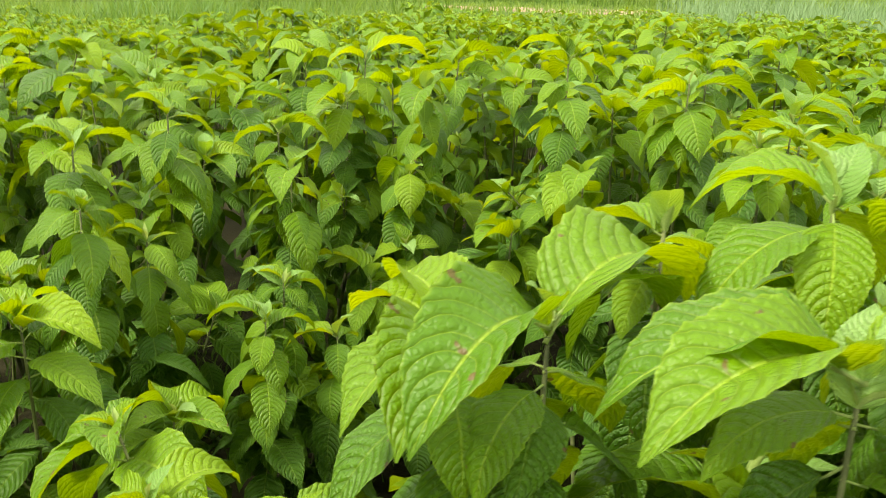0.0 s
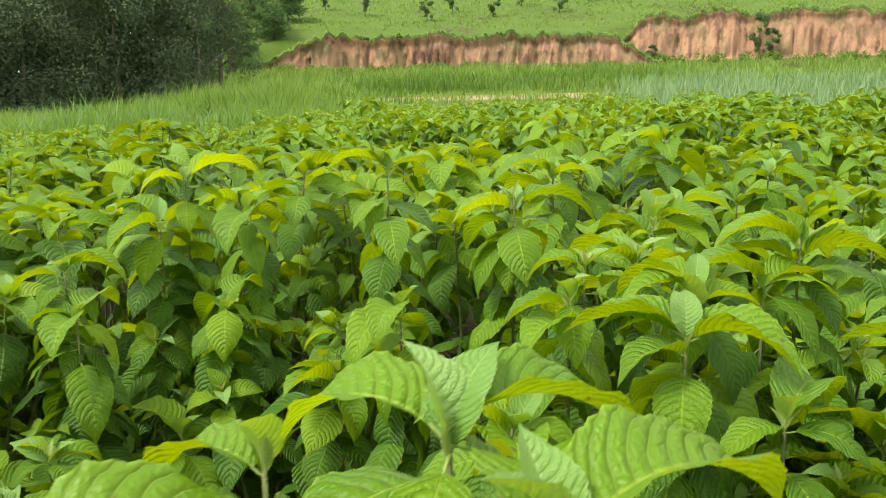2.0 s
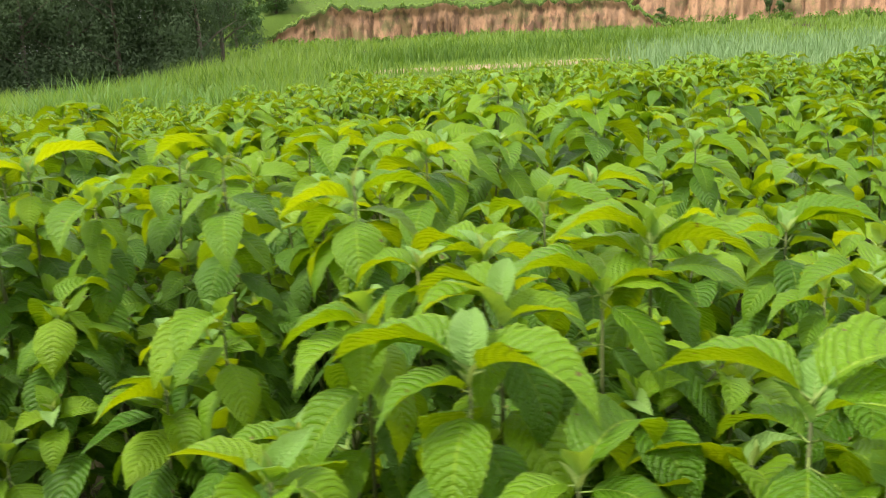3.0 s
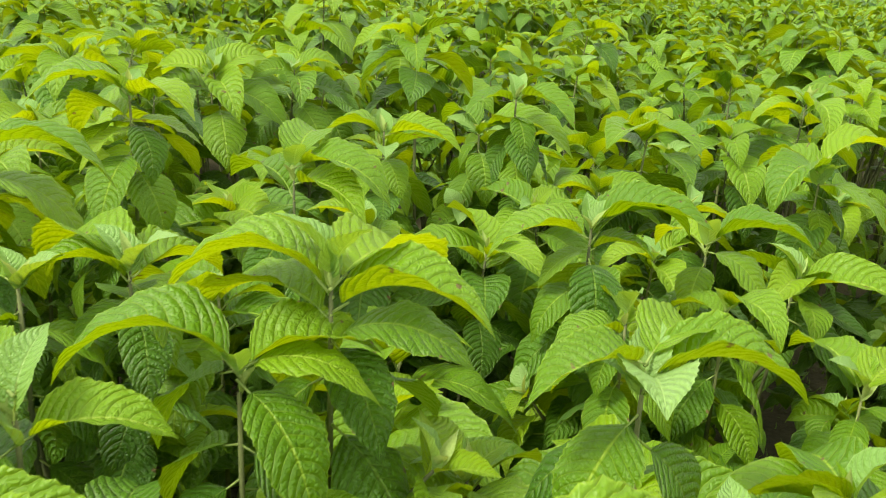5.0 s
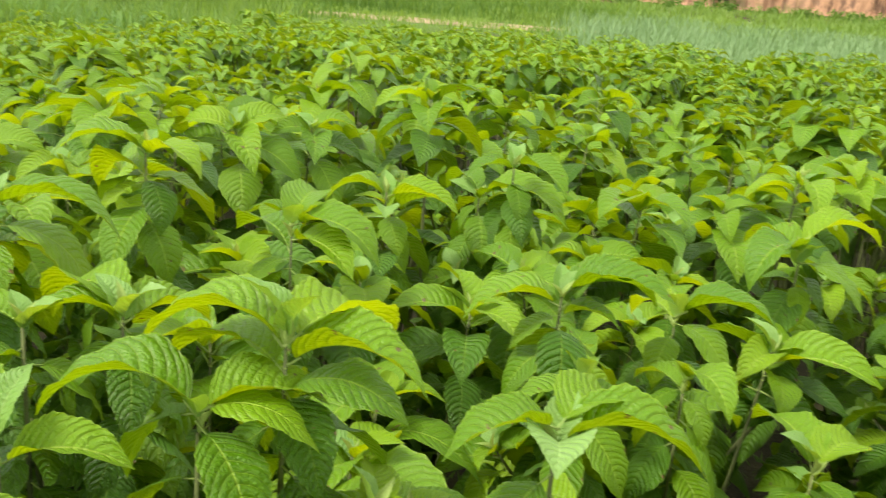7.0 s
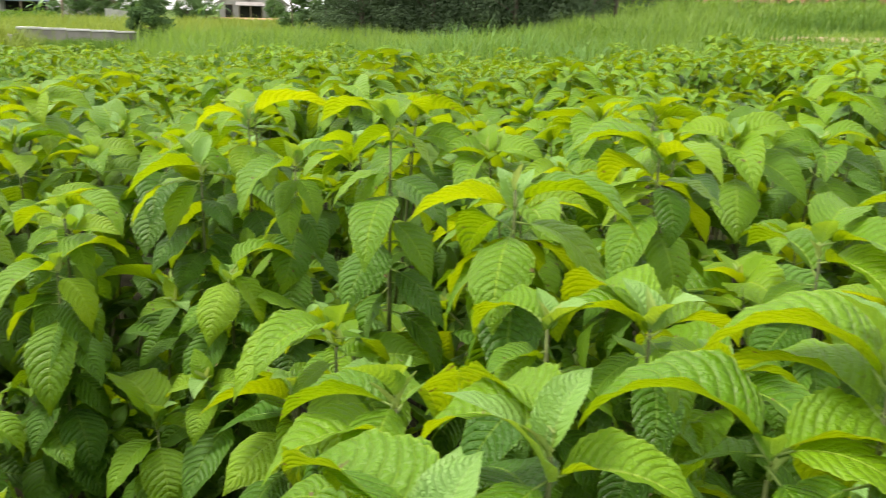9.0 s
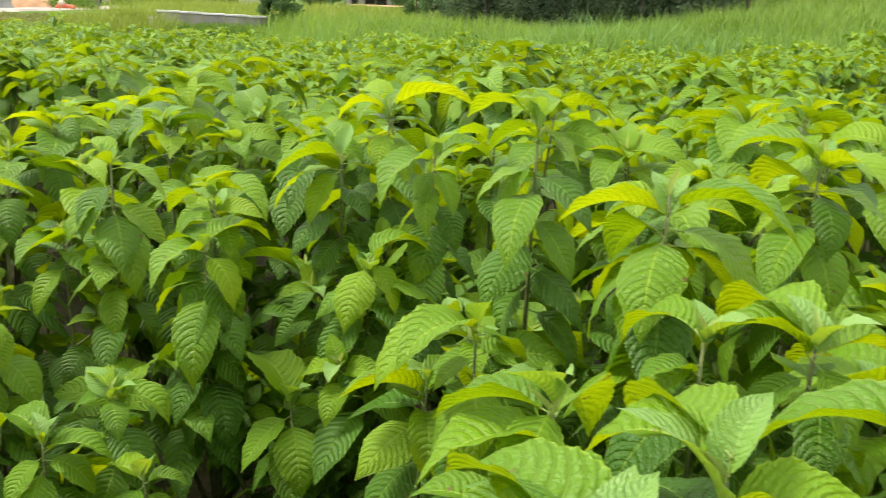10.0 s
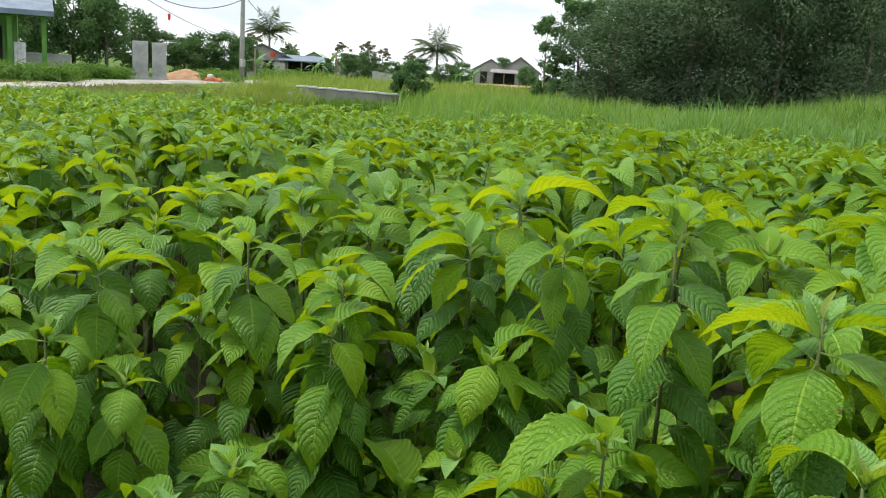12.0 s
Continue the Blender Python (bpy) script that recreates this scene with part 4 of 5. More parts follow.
def arranged_shoot(rng, tip):
    """The set leaves of a shoot, its tip at the origin, with a bud pair and a few hanging leaves below."""
    plan = []
    for down, heading, rise, chord, *told in ARRANGED[tip]:
        kind = {"u": "young", "a": "arch", "h": "hang", "y": "hang"}[told[0]] if told else "young" if rise > 22 else "arch" if rise > -20 else "spread" if rise > -33 else "hang"
        k = rng.randrange(VARIANTS)
        v = FINE[kind, k][0]
        end = v[-3]
        long, own = math.hypot(end[1], end[2]), math.degrees(math.atan2(end[2], end[1]))
        m = Matrix.Translation((0, 0, -down)) @ Matrix.Rotation(radians(heading), 4, "Z") @ Matrix.Rotation(radians(rise - own), 4, "X") @ Matrix.Scale(chord / long * (1.25 if kind == "young" and chord < 0.07 else 1.0), 4)
        plan.append(("fine_" + kind, k, "yellow" if "y" in told else "tender" if kind == "young" else "young" if rng.random() < (0.25 if rise > -20 else 0.06) else "mature", m))
    upright = sum(row[2] > 22 for row in ARRANGED[tip])
    plan += shoot_plan(rng, 0.85)[:2 if upright else 4]
    turn = rng.uniform(0, 90)
    for i in range(9):
        for half in (0, 180):
            down = 0.052 + 0.036 * i + rng.uniform(-0.008, 0.008)
            m = Matrix.Translation((0, 0, -down)) @ Matrix.Rotation(radians(turn + 90 * (i % 2) + half + rng.gauss(0, 14)), 4, "Z") @ Matrix.Rotation(radians(rng.gauss(-14, 9)), 4, "X") @ Matrix.Rotation(radians(rng.gauss(0, 9)), 4, "Y") @ Matrix.Scale(rng.uniform(0.105, 0.15), 4)
            plan.append(("hang", rng.randrange(VARIANTS), "old" if rng.random() < 0.55 + 0.05 * i else "mature", m))
    return plan


def tilt(rng, tip, base):
    """The turn of a shoot's tip: a little outward from its bush."""
    out = Vector((tip[0] - base[0], tip[1] - base[1], 0))
    a = min(22, 60 * out.length) * rng.uniform(0.3, 1.0)
    axis = Vector((-out.y, out.x, 0)) if out.length > 0.01 else Vector((1, 0, 0))
    return Matrix.Rotation(radians(a), 4, axis.normalized()) @ Matrix.Rotation(radians(rng.gauss(0, 5)), 4, "X")


def stem_points(base, tip, head):
    """From the ground to the tip, arriving along the shoot's own direction."""
    foot, top = Vector((base[0], base[1], land(base[0], base[1]) - 0.02)), Vector(tip)
    down = top - head @ Vector((0, 0, 0.36))
    return [foot, foot.lerp(down, 0.4) + Vector((0, 0, 0.06)), foot.lerp(down, 0.75) + Vector((0, 0, 0.03)), down, top - head @ Vector((0, 0, 0.15)), top]


def gather(shoots, placed):
    """Joins copies of shoots at their places: (which, 4x4 array)."""
    V, F, U, S, n = [], [], [], [], 0
    for which, a in placed:
        v, f, uv, s = shoots[which]
        V.append(v @ a[:3, :3].T + a[:3, 3])
        F.append(f + n)
        U.append(uv)
        S.append(s)
        n += len(v)
    return np.concatenate(V), np.concatenate(F), np.concatenate(U), np.concatenate(S)


bush_rng = random.Random(5)
for base, tips in carried_by.items():
    bush = empty("shrub", Matrix.Translation((base[0], base[1], land(base[0], base[1]))))
    height = max(t[2] for t in tips)
    tagged(bush, "tall leafy green shrub with quilted drooping leaves" if height > 1.15 else "lower leafy green shrub with quilted hanging leaves", "shrub", "shrubs in the field")
    back = bush.matrix_world.inverted()
    lower = []
    for _ in range(15 * len(tips)):
        tip = bush_rng.choice(tips)
        t = bush_rng.uniform(0.32, 0.76)
        spot = (base[0] + (tip[0] - base[0]) * t + bush_rng.gauss(0, 0.05), base[1] + (tip[1] - base[1]) * t + bush_rng.gauss(0, 0.05), tip[2] * t)
        m = back @ Matrix.Translation(spot) @ Matrix.Rotation(bush_rng.uniform(0, 6.28), 4, "Z") @ Matrix.Rotation(bush_rng.gauss(0, 0.15), 4, "X") @ Matrix.Scale(bush_rng.uniform(0.11, 0.17), 4)
        lower.append((("hang", bush_rng.randrange(VARIANTS)), np.array(m)))
    v, f, u, s = gather({key: (*(np.array(a) for a in COARSE[key]), np.zeros(len(COARSE[key][1]), dtype=int)) for key in COARSE}, lower)
    tagged(part("lower_foliage", mesh_from("lower_foliage", v, f, [M_old_far], u, s), None, bush, "shaded dark green lower leaves"), kind="stuff")
    for tip in tips:
        head = tilt(bush_rng, tip, base)
        hero = len(tip) > 3
        if tip in ARRANGED:
            head = Matrix.Identity(4)
        size = tip[3] if len(tip) > 3 else bush_rng.uniform(0.72, 0.95)
        tip = tip[:3]
        pts = [back @ p for p in stem_points(base, tip, head.to_3x3())]
        place = back @ Matrix.Translation(tip) @ head
        twigs = [tube_arrays(pts, [0.009, 0.0065, 0.0052, 0.0042, 0.0032, 0.002], 6)]
        leaves = [(kind, k, tint, place @ m) for kind, k, tint, m in (arranged_shoot(bush_rng, tip) if tip in ARRANGED else shoot_plan(bush_rng, size, 9 if hero else 8, bush_rng.gauss(0, 12) if hero else None))]
        for _ in range(bush_rng.choice((0, 1, 1, 1, 2))):
            down, a, out = bush_rng.uniform(0.16, 0.42), bush_rng.uniform(0, 6.28), bush_rng.uniform(0.07, 0.13)
            knee = place @ Vector((0, 0, -down - 0.10))
            end = place @ Vector((out * math.cos(a), out * math.sin(a), -down))
            twigs.append(tube_arrays([tuple(knee), tuple(knee.lerp(end, 0.6) + Vector((0, 0, -0.012))), tuple(end)], [0.004, 0.003, 0.0018], 5))
            turned = Matrix.Translation(end) @ Matrix.Rotation(0.5, 4, Vector((-math.sin(a), math.cos(a), 0)))
            leaves += [(kind, k, tint, turned @ m) for kind, k, tint, m in shoot_plan(bush_rng, bush_rng.uniform(0.85, 1.15), 5, None, SIDE)]
        tv, tf = join(twigs)
        stem = part("stem", mesh_from("stem", tv, tf, [M_stem]), None, bush)
        for kind, k, tint, m in leaves:
            leaf = part("leaf", LEAF_MESH[kind, k, tint], None, stem, "yellowed withering leaf" if tint == "yellow" else "")
            leaf.matrix_basis = m


def massed_shoot(rng, shapes, size, whorls):
    """One shoot's leaves as arrays: verts, faces, uvs, slots."""
    V, F, U, S, n = [], [], [], [], 0
    for kind, k, tint, m in shoot_plan(rng, size, whorls, vigour=0.5):
        v, f, uv = shapes[kind, k]
        a = np.array(m)
        V.append(v @ a[:3, :3].T + a[:3, 3])
        F.append(np.array(f) + n)
        U.append(uv)
        S.append(np.full(len(f), {"old": 2, "yellow": 2}.get(tint, 0 if tint == "mature" or rng.random() < 0.3 else 1)))
        n += len(v)
    return np.concatenate(V), np.concatenate(F), np.concatenate(U), np.concatenate(S)


# bushes farther out: eight kinds of bush, each with its stems and its foliage
mid_rng = random.Random(21)
mid_shoots = [massed_shoot(mid_rng, COARSE, mid_rng.uniform(0.72, 0.95), 8) for _ in range(14)]
MID = []
for variety in range(8):
    bush = empty("shrub", Matrix.Identity(4))
    tagged(bush, "leafy green shrub with yellow-green shoots", "shrub", "shrubs in the field")
    placed, stems = [], []
    for k in range(10):
        a, d = mid_rng.uniform(0, 6.28), 0.31 * math.sqrt(mid_rng.random())
        tip = (d * math.cos(a), d * math.sin(a), 1.3 - abs(mid_rng.gauss(0, 0.08)) - (0.28 if k > 6 else 0))
        head = tilt(mid_rng, tip, (0, 0))
        placed.append((mid_rng.randrange(14), np.array(Matrix.Translation(tip) @ head)))
        pts = [Vector((0, 0, -0.30)), Vector(tip) * 0.5 + Vector((0, 0, 0.05)), Vector(tip) - head.to_3x3() @ Vector((0, 0, 0.2)), Vector(tip)]
        stems.append(tube_arrays(pts, [0.010, 0.007, 0.005, 0.002], 4))
    v, f, u, s = gather(mid_shoots, placed)
    part("foliage", mesh_from("foliage", v, f, [M_leaf_far, M_young_far, M_old_far], u, s), None, bush)
    sv, sf = join(stems)
    part("stem", mesh_from("stem", sv, sf, [M_stem]), None, bush)
    MID.append(bush)


def in_middle(x, y):
    dx, dy = x - HEART[0], y - HEART[1]
    return NEAR_R + 0.1 < math.hypot(dx, dy) < 8.2 and -82 < math.degrees(math.atan2(dx, dy)) < 50


spots = scatter(mid_rng, [], in_middle, 0.53, [(mid_rng.uniform(-8, 9), mid_rng.uniform(0, 9.5)) for _ in range(9000)], lambda x, y, rng: canopy(x, y))
spots = sorted(spots, key=lambda s: math.hypot(s[0] - HEART[0], s[1] - HEART[1]))
kept_spots, late_spots = spots[:240], spots[240:]
for i, (x, y, z) in enumerate(kept_spots):
    wide = 0.92 + 0.13 * mid_rng.random()
    ob = MID[i % 8] if i < 8 else copy_thing(MID[i % 8], Matrix.Identity(4))
    ob.matrix_basis = Matrix.Translation((x, y, land(x, y) + min(0.24, z - 1.3 * wide - mid_rng.uniform(0.0, 0.10)))) @ Matrix.Rotation(mid_rng.uniform(0, 6.28), 4, "Z") @ Matrix.Scale(wide, 4)

# the rest of the field, past counting
far_rng = random.Random(31)
far_shoots = [massed_shoot(far_rng, ROUGH, 1.0, 6) for _ in range(16)]


def in_rest(x, y):
    r, az = math.hypot(x, y), math.degrees(math.atan2(x, y))
    dx, dy = x - HEART[0], y - HEART[1]
    q, baz = math.hypot(dx, dy), math.degrees(math.atan2(dx, dy))
    if r > edge_of_field(az) or off_way(x, y) < 0.6 or (-1.3 < x < 0.45 and -0.6 < y < 1.25):
        return False
    if y < -1.5 and noise.noise((x * 7, y * 7, 3)) < 0.12:
        return False
    return not (-83 < baz < (51 if q > 2.3 else 65 if q > 1.7 else 79) and q < 8.3) and (-84 < baz < 60 or q < 9)


tries = [(far_rng.uniform(-15.5, 15.5), far_rng.uniform(-9, 15.5)) for _ in range(60000)]
rest = [(x, y, canopy(x, y) - abs(far_rng.gauss(0, 0.07))) for x, y, z in late_spots]
rest += scatter(far_rng, rest, in_rest, 0.205, tries, lambda x, y, rng: canopy(x, y) - abs(rng.gauss(0, 0.11)) - 0.32 * max(0.0, noise.noise((x * 2.0, y * 2.0, 7))))
placed = []
for x, y, z in rest:
    m = Matrix.Translation((x, y, z + land(x, y))) @ Matrix.Rotation(far_rng.uniform(0, 6.28), 4, "Z") @ Matrix.Rotation(far_rng.gauss(0, 0.14), 4, "X") @ Matrix.Scale(far_rng.uniform(0.82, 1.12) * (1.4 if y < 3.0 and math.hypot(x, y) < 9.5 else 1.0), 4)
    placed.append((far_rng.randrange(16), np.array(m)))
v, f, u, s = gather(far_shoots, placed)
tagged(new("shrub_field", mesh_from("shrub_field", v, f, [M_leaf_far, M_young_far, M_old_far], u, s)), "dense field of yellow-green leafy shrubs", "shrubs", kind="stuff")


# ---- grasses and weeds of the setting ----
grass_rng = random.Random(41)


def tussock(az, r, spread):
    """Places bunched round one spot."""
    def pick(rng):
        p = polar(az, r)
        return rng.gauss(p.x, spread), rng.gauss(p.y, spread)
    return pick


blades("tall_grass", grass_rng, 24000, in_sector(-41, -7, 15.6, 37, 1.0), 1.0, 0.034, 0.40, M_grass, "tall bright green grass before the trees", "grass")
for az, r, spread, high in ((-22.5, 19.5, 0.9, 1.45), (-24.6, 20.5, 0.6, 1.35), (-15.5, 18.0, 0.8, 1.2), (-18.2, 21.0, 0.6, 1.25), (-29.5, 18.5, 0.7, 1.15), (-33.5, 19.0, 0.6, 1.1), (-11.5, 20.5, 0.8, 1.1), (-38.0, 20.0, 0.6, 1.05)):
    blades("reed_clump", grass_rng, 800, tussock(az, r, spread), high * 0.84, 0.032, 0.6, M_reed, "clump of high reedy grass at the field's edge", "grass")
blades("hillside_grass", grass_rng, 17000, in_sector(-12, 34, 38.5, 59, 2.0), 0.62, 0.07, 0.5, M_grass, "bright green grass below the earth bank", "grass")
blades("meadow_grass", grass_rng, 11000, in_sector(-12, 20, 15.6, 27, 3.0), 0.34, 0.035, 0.6, M_grass, "short rough grass beside the field", "grass")
blades("rough_grass", grass_rng, 7000, in_sector(-16, -6, 22, 38, 2.0), 0.6, 0.045, 0.6, M_grass, "rough grass rising towards the bank", "grass")
blades("grey_green_reeds", grass_rng, 16000, in_sector(14, 42, 17, 44), 0.75, 0.034, 0.5, M_bluegrass, "grey-green reedy grass beside the path", "grass")
blades("rice", grass_rng, 13000, in_sector(-50, -27, 37, 64), 0.85, 0.06, 0.5, M_rice, "yellow-green ripening rice beyond the low wall", "rice")
blades("yellow_grass", grass_rng, 2600, tussock(-51.3, 32, 0.75), 0.95, 0.025, 0.8, M_rice, "tussock of yellowing wild grass by the road", "grass")
blades("verge_grass", grass_rng, 14000, in_sector(-72, -48, 15.4, 36, 4.0), 0.24, 0.05, 0.6, M_grass, "short grass verge along the road", "grass")
blades("dry_verge", grass_rng, 14000, in_sector(-74, -51, 24, 46), 0.16, 0.06, 0.6, M_dry, "dry trampled grass beside the road", "grass", joints=2)
def lip_fringe(az0, az1, r, base, top, seed, ends, count, label):
    """Turf and hanging grass along a bank's upper edge."""
    rng = random.Random(seed)
    verts, faces = [], []
    for _ in range(count):
        a = rng.uniform(az0 + 0.4, az1 - 0.4)
        p = polar(a, r + 0.45 + abs(rng.gauss(0, 0.5)))
        z = bank_lip(a, az0, az1, base, top, seed, ends) - 0.08
        size = rng.uniform(0.08, 0.26) * (1 + 0.7 * noise.noise((a * 3.0, seed, 2)))
        out = (polar(a, r - 1) - polar(a, r)).normalized()
        side = Vector((-out.y, out.x, 0)) * rng.uniform(0.03, 0.07)
        foot = Vector((p.x, p.y, z))
        knee = foot + out * size * 0.5 + Vector((0, 0, size * rng.uniform(0.3, 1.0)))
        tip = foot + out * size * rng.uniform(0.9, 1.4) + Vector((0, 0, size * rng.uniform(-0.9, 0.7)))
        k = len(verts)
        verts += [tuple(foot - side), tuple(foot + side), tuple(knee + side), tuple(knee - side), tuple(tip)]
        faces += [(k, k + 1, k + 2, k + 3), (k + 3, k + 2, k + 4)]
    tagged(new("lip_grass", mesh_from("lip_grass", verts, faces, [M_grass])), label, "grass", kind="stuff")


lip_fringe(-11.5, 16.0, 60.2, 2.5, 5.1, 1.0, (0.2, 0.84), 7000, "grass overhanging the lip of the earth bank")
lip_fringe(11.6, 42.0, 64.6, 3.6, 6.6, 7.0, (0.12, 0.93), 7000, "grass on the lip of the taller bank")
blades("wall_weeds", grass_rng, 3500, in_sector(-50, -42, 31.5, 33.6), 0.5, 0.03, 0.6, M_weed, "weeds along the foot of the low wall", "weeds")
for az, r, spread, high in ((-9.5, 30, 1.6, 0.75), (-3.0, 40, 2.2, 0.9), (0.5, 41, 1.8, 1.0), (6.5, 43, 2.4, 0.9), (-13.5, 22, 1.3, 0.9), (-16.5, 26, 1.4, 1.1), (11.5, 46, 2.2, 1.0), (-28.5, 20.5, 0.9, 1.0), (-33.0, 24, 1.1, 1.0)):
    blades("grass_clump", grass_rng, 900, tussock(az, r, spread), high, 0.05, 0.7, M_weed, "darker clump of coarse grass in the meadow", "grass")
blades("path_grass", grass_rng, 4000, in_sector(-8, 18, 29, 39, 7.0), 0.3, 0.04, 0.6, M_grass, "sparse grass tufts on the sandy path", "grass")
blades("bank_grass", grass_rng, 15000, in_sector(-13, 42, 66, 100, 5.0), 0.26, 0.12, 0.7, M_grass, "rough grass on the hillside above the bank", "grass")


def under_pick(rng):
    while True:
        x, y = rng.uniform(-2.6, 3.2), rng.uniform(0.2, 4.4)
        if noise.noise((x * 2.2, y * 2.2, 9)) > rng.uniform(-0.6, 0.3):
            return x, y


blades("ground_weeds", grass_rng, 14000, under_pick, 0.10, 0.011, 0.8, M_weed, "low weeds and grass under the shrubs", "weeds", joints=2)


# ---- trees ----
def leaf_cloud(rng, blobs, count, size, stray=0.55):
    """Many small folded leaves round blobs (x, y, z, radius), denser towards their skins."""
    gen = np.random.default_rng(rng.randrange(1 << 30))
    blob = np.array(blobs)
    weight = blob[:, 3] ** 2
    which = gen.choice(len(blob), count, p=weight / weight.sum())
    way = gen.normal(size=(count, 3))
    way /= np.linalg.norm(way, axis=1)[:, None]
    dist = blob[which, 3] * (1 - stray * gen.random(count) ** 1.8) * (1 + 0.16 * gen.normal(size=count))
    centre = blob[which, :3] + way * dist[:, None] * np.array((1, 1, 0.8))
    n = way + stray * gen.normal(size=(count, 3)) + np.array((0, 0, 0.35))
    n /= np.linalg.norm(n, axis=1)[:, None]
    a = np.cross(n, gen.normal(size=(count, 3)))
    a /= np.linalg.norm(a, axis=1)[:, None]
    b = np.cross(n, a)
    s = (size * gen.uniform(0.55, 1.3, count))[:, None]
    v = np.stack((centre - a * s, centre + b * s * 0.45 + n * s * 0.15, centre + a * s, centre - b * s * 0.45 + n * s * 0.15), axis=1).reshape(-1, 3)
    f = np.arange(count * 4).reshape(-1, 4)
    return v, f


def tree_kind(seed, height, spread, low, leaves, size, mat, label, category="tree", lean=0.0, blobs=46, trunk=0.11, puff=(0.24, 0.42), stray=0.55):
    """A tree of its own: a tapered, forked trunk and a ragged crown of small leaves."""
    rng = random.Random(seed)
    tree = empty("tree" if category == "tree" else "bush", Matrix.Identity(4))
    tagged(tree, label, category)
    limbs, spots = [], []
    top = Vector((lean, 0, height * 0.8))
    limbs.append(tube_arrays([(0, 0, -0.1), (lean * 0.2, 0.05, height * 0.25), (lean * 0.6, -0.05, height * 0.55), tuple(top)], [trunk * 1.35, trunk, trunk * 0.65, trunk * 0.2], 8))
    for k in range(9):
        t = rng.uniform(0.2, 0.75)
        root = Vector((lean * t, 0, height * t * 0.8))
        a = rng.uniform(0, 6.28)
        end = root + Vector((math.cos(a) * spread * 0.75, math.sin(a) * spread * 0.75, height * rng.uniform(0.08, 0.24)))
        limbs.append(tube_arrays([tuple(root), tuple(root.lerp(end, 0.5) + Vector((0, 0, 0.12))), tuple(end)], [trunk * 0.5, trunk * 0.32, trunk * 0.08], 5))
    for k in range(blobs):
        t = rng.random()
        z = low + (height - low) * t
        shape = math.sqrt(max(0.05, 1 - (2 * t - 0.85) ** 2 * 0.72))
        a, d = rng.uniform(0, 6.28), spread * shape * math.sqrt(rng.random()) * 0.95
        spots.append((lean * t + d * math.cos(a), d * math.sin(a), z, spread * rng.uniform(*puff)))
    v, f = join(limbs)
    part("trunk", mesh_from("trunk", v, f, [M_trunk]), None, tree)
    v, f = leaf_cloud(rng, spots, leaves, size, stray)
    part("crown", mesh_from("crown", v, f, [mat], smooth=False), None, tree)
    return tree


def set_tree(tree, used, az, r, tall, wide, turn):
    """Puts a tree, or a copy of it once it is used, at its place."""
    p = polar(az, r)
    ob = copy_thing(tree, Matrix.Identity(4)) if used else tree
    ob.matrix_basis = Matrix.Translation((p.x, p.y, land(p.x, p.y) - 0.05)) @ Matrix.Rotation(radians(turn), 4, "Z") @ Matrix.Diagonal((wide, wide, tall, 1))


grove = [tree_kind(51 + k, 8.0, 2.6, 0.1, 19000, 0.08, M_darkleaf, "dense dark green tree at the field's edge", blobs=34, puff=(0.32, 0.56), stray=0.42) for k in range(3)]
for t in grove:
    tagged(t, group="trees of the grove")
GROVE = ((-29.0, 41, 0.64, 1.05), (-26.8, 43, 0.78, 1.15), (-24.4, 41, 0.84, 1.0), (-21.8, 42, 1.12, 1.0), (-19.2, 41, 1.1, 1.0), (-16.8, 42, 1.08, 0.95), (-14.4, 41, 1.0, 0.9), (-13.0, 44, 1.05, 0.8),
         (-28.9, 46, 0.66, 1.0), (-26.6, 47, 0.86, 1.2), (-23.0, 48, 1.15, 1.15), (-20.0, 48, 1.5, 1.2), (-16.2, 48, 1.45, 1.1), (-27.4, 51, 0.66, 1.1), (-24.9, 52, 0.8, 1.3), (-21.6, 52, 0.9, 1.3), (-18.0, 52, 0.9, 1.2))
for i, (az, r, tall, wide) in enumerate(GROVE):
    set_tree(grove[i % 3], i >= 3, az, r, tall, wide, 47 * i)

thin = tree_kind(61, 4.6, 1.1, 0.6, 1900, 0.11, M_midleaf, "slender open-crowned tree at the grove's end", blobs=26, trunk=0.05, puff=(0.16, 0.3))
set_tree(thin, False, -33.4, 42, 0.98, 0.8, 10)
set_tree(thin, True, -32.6, 43, 1.25, 0.95, 130)
set_tree(thin, True, -31.3, 42, 1.15, 1.2, 250)
set_tree(thin, True, -30.4, 44, 1.2, 1.3, 20)

yard = [tree_kind(71 + k, 5.0, 1.9, 0.5, 5500, 0.14, M_midleaf, "leafy green tree behind the houses") for k in range(3)]
for t in yard:
    tagged(t, group="trees behind the houses")
YARD = ((-69, 60, 1.15, 1.2), (-66.5, 66, 1.2, 1.2), (-64.4, 62, 1.05, 1.0), (-62.6, 64, 1.15, 1.1), (-60.8, 62, 1.1, 0.9), (-59.2, 66, 0.85, 0.9), (-57.6, 66, 0.62, 0.8), (-56.3, 68, 0.52, 0.7),
        (-55.2, 66, 0.62, 0.75), (-53.9, 66, 0.66, 0.8), (-52.6, 72, 0.6, 0.7), (-49.9, 92, 0.5, 0.7), (-47.8, 86, 0.42, 0.7), (-46.2, 92, 0.5, 0.8), (-44.9, 96, 0.58, 0.7), (-43.4, 90, 0.42, 0.7),
        (-41.5, 100, 0.5, 0.7), (-39.9, 92, 0.42, 0.8), (-38.8, 96, 0.5, 0.7), (-36.2, 132, 0.75, 1.0), (-34.6, 110, 0.5, 0.7))
for i, (az, r, tall, wide) in enumerate(YARD):
    set_tree(yard[i % 3], i >= 3, az, r, tall, wide, 61 * i)

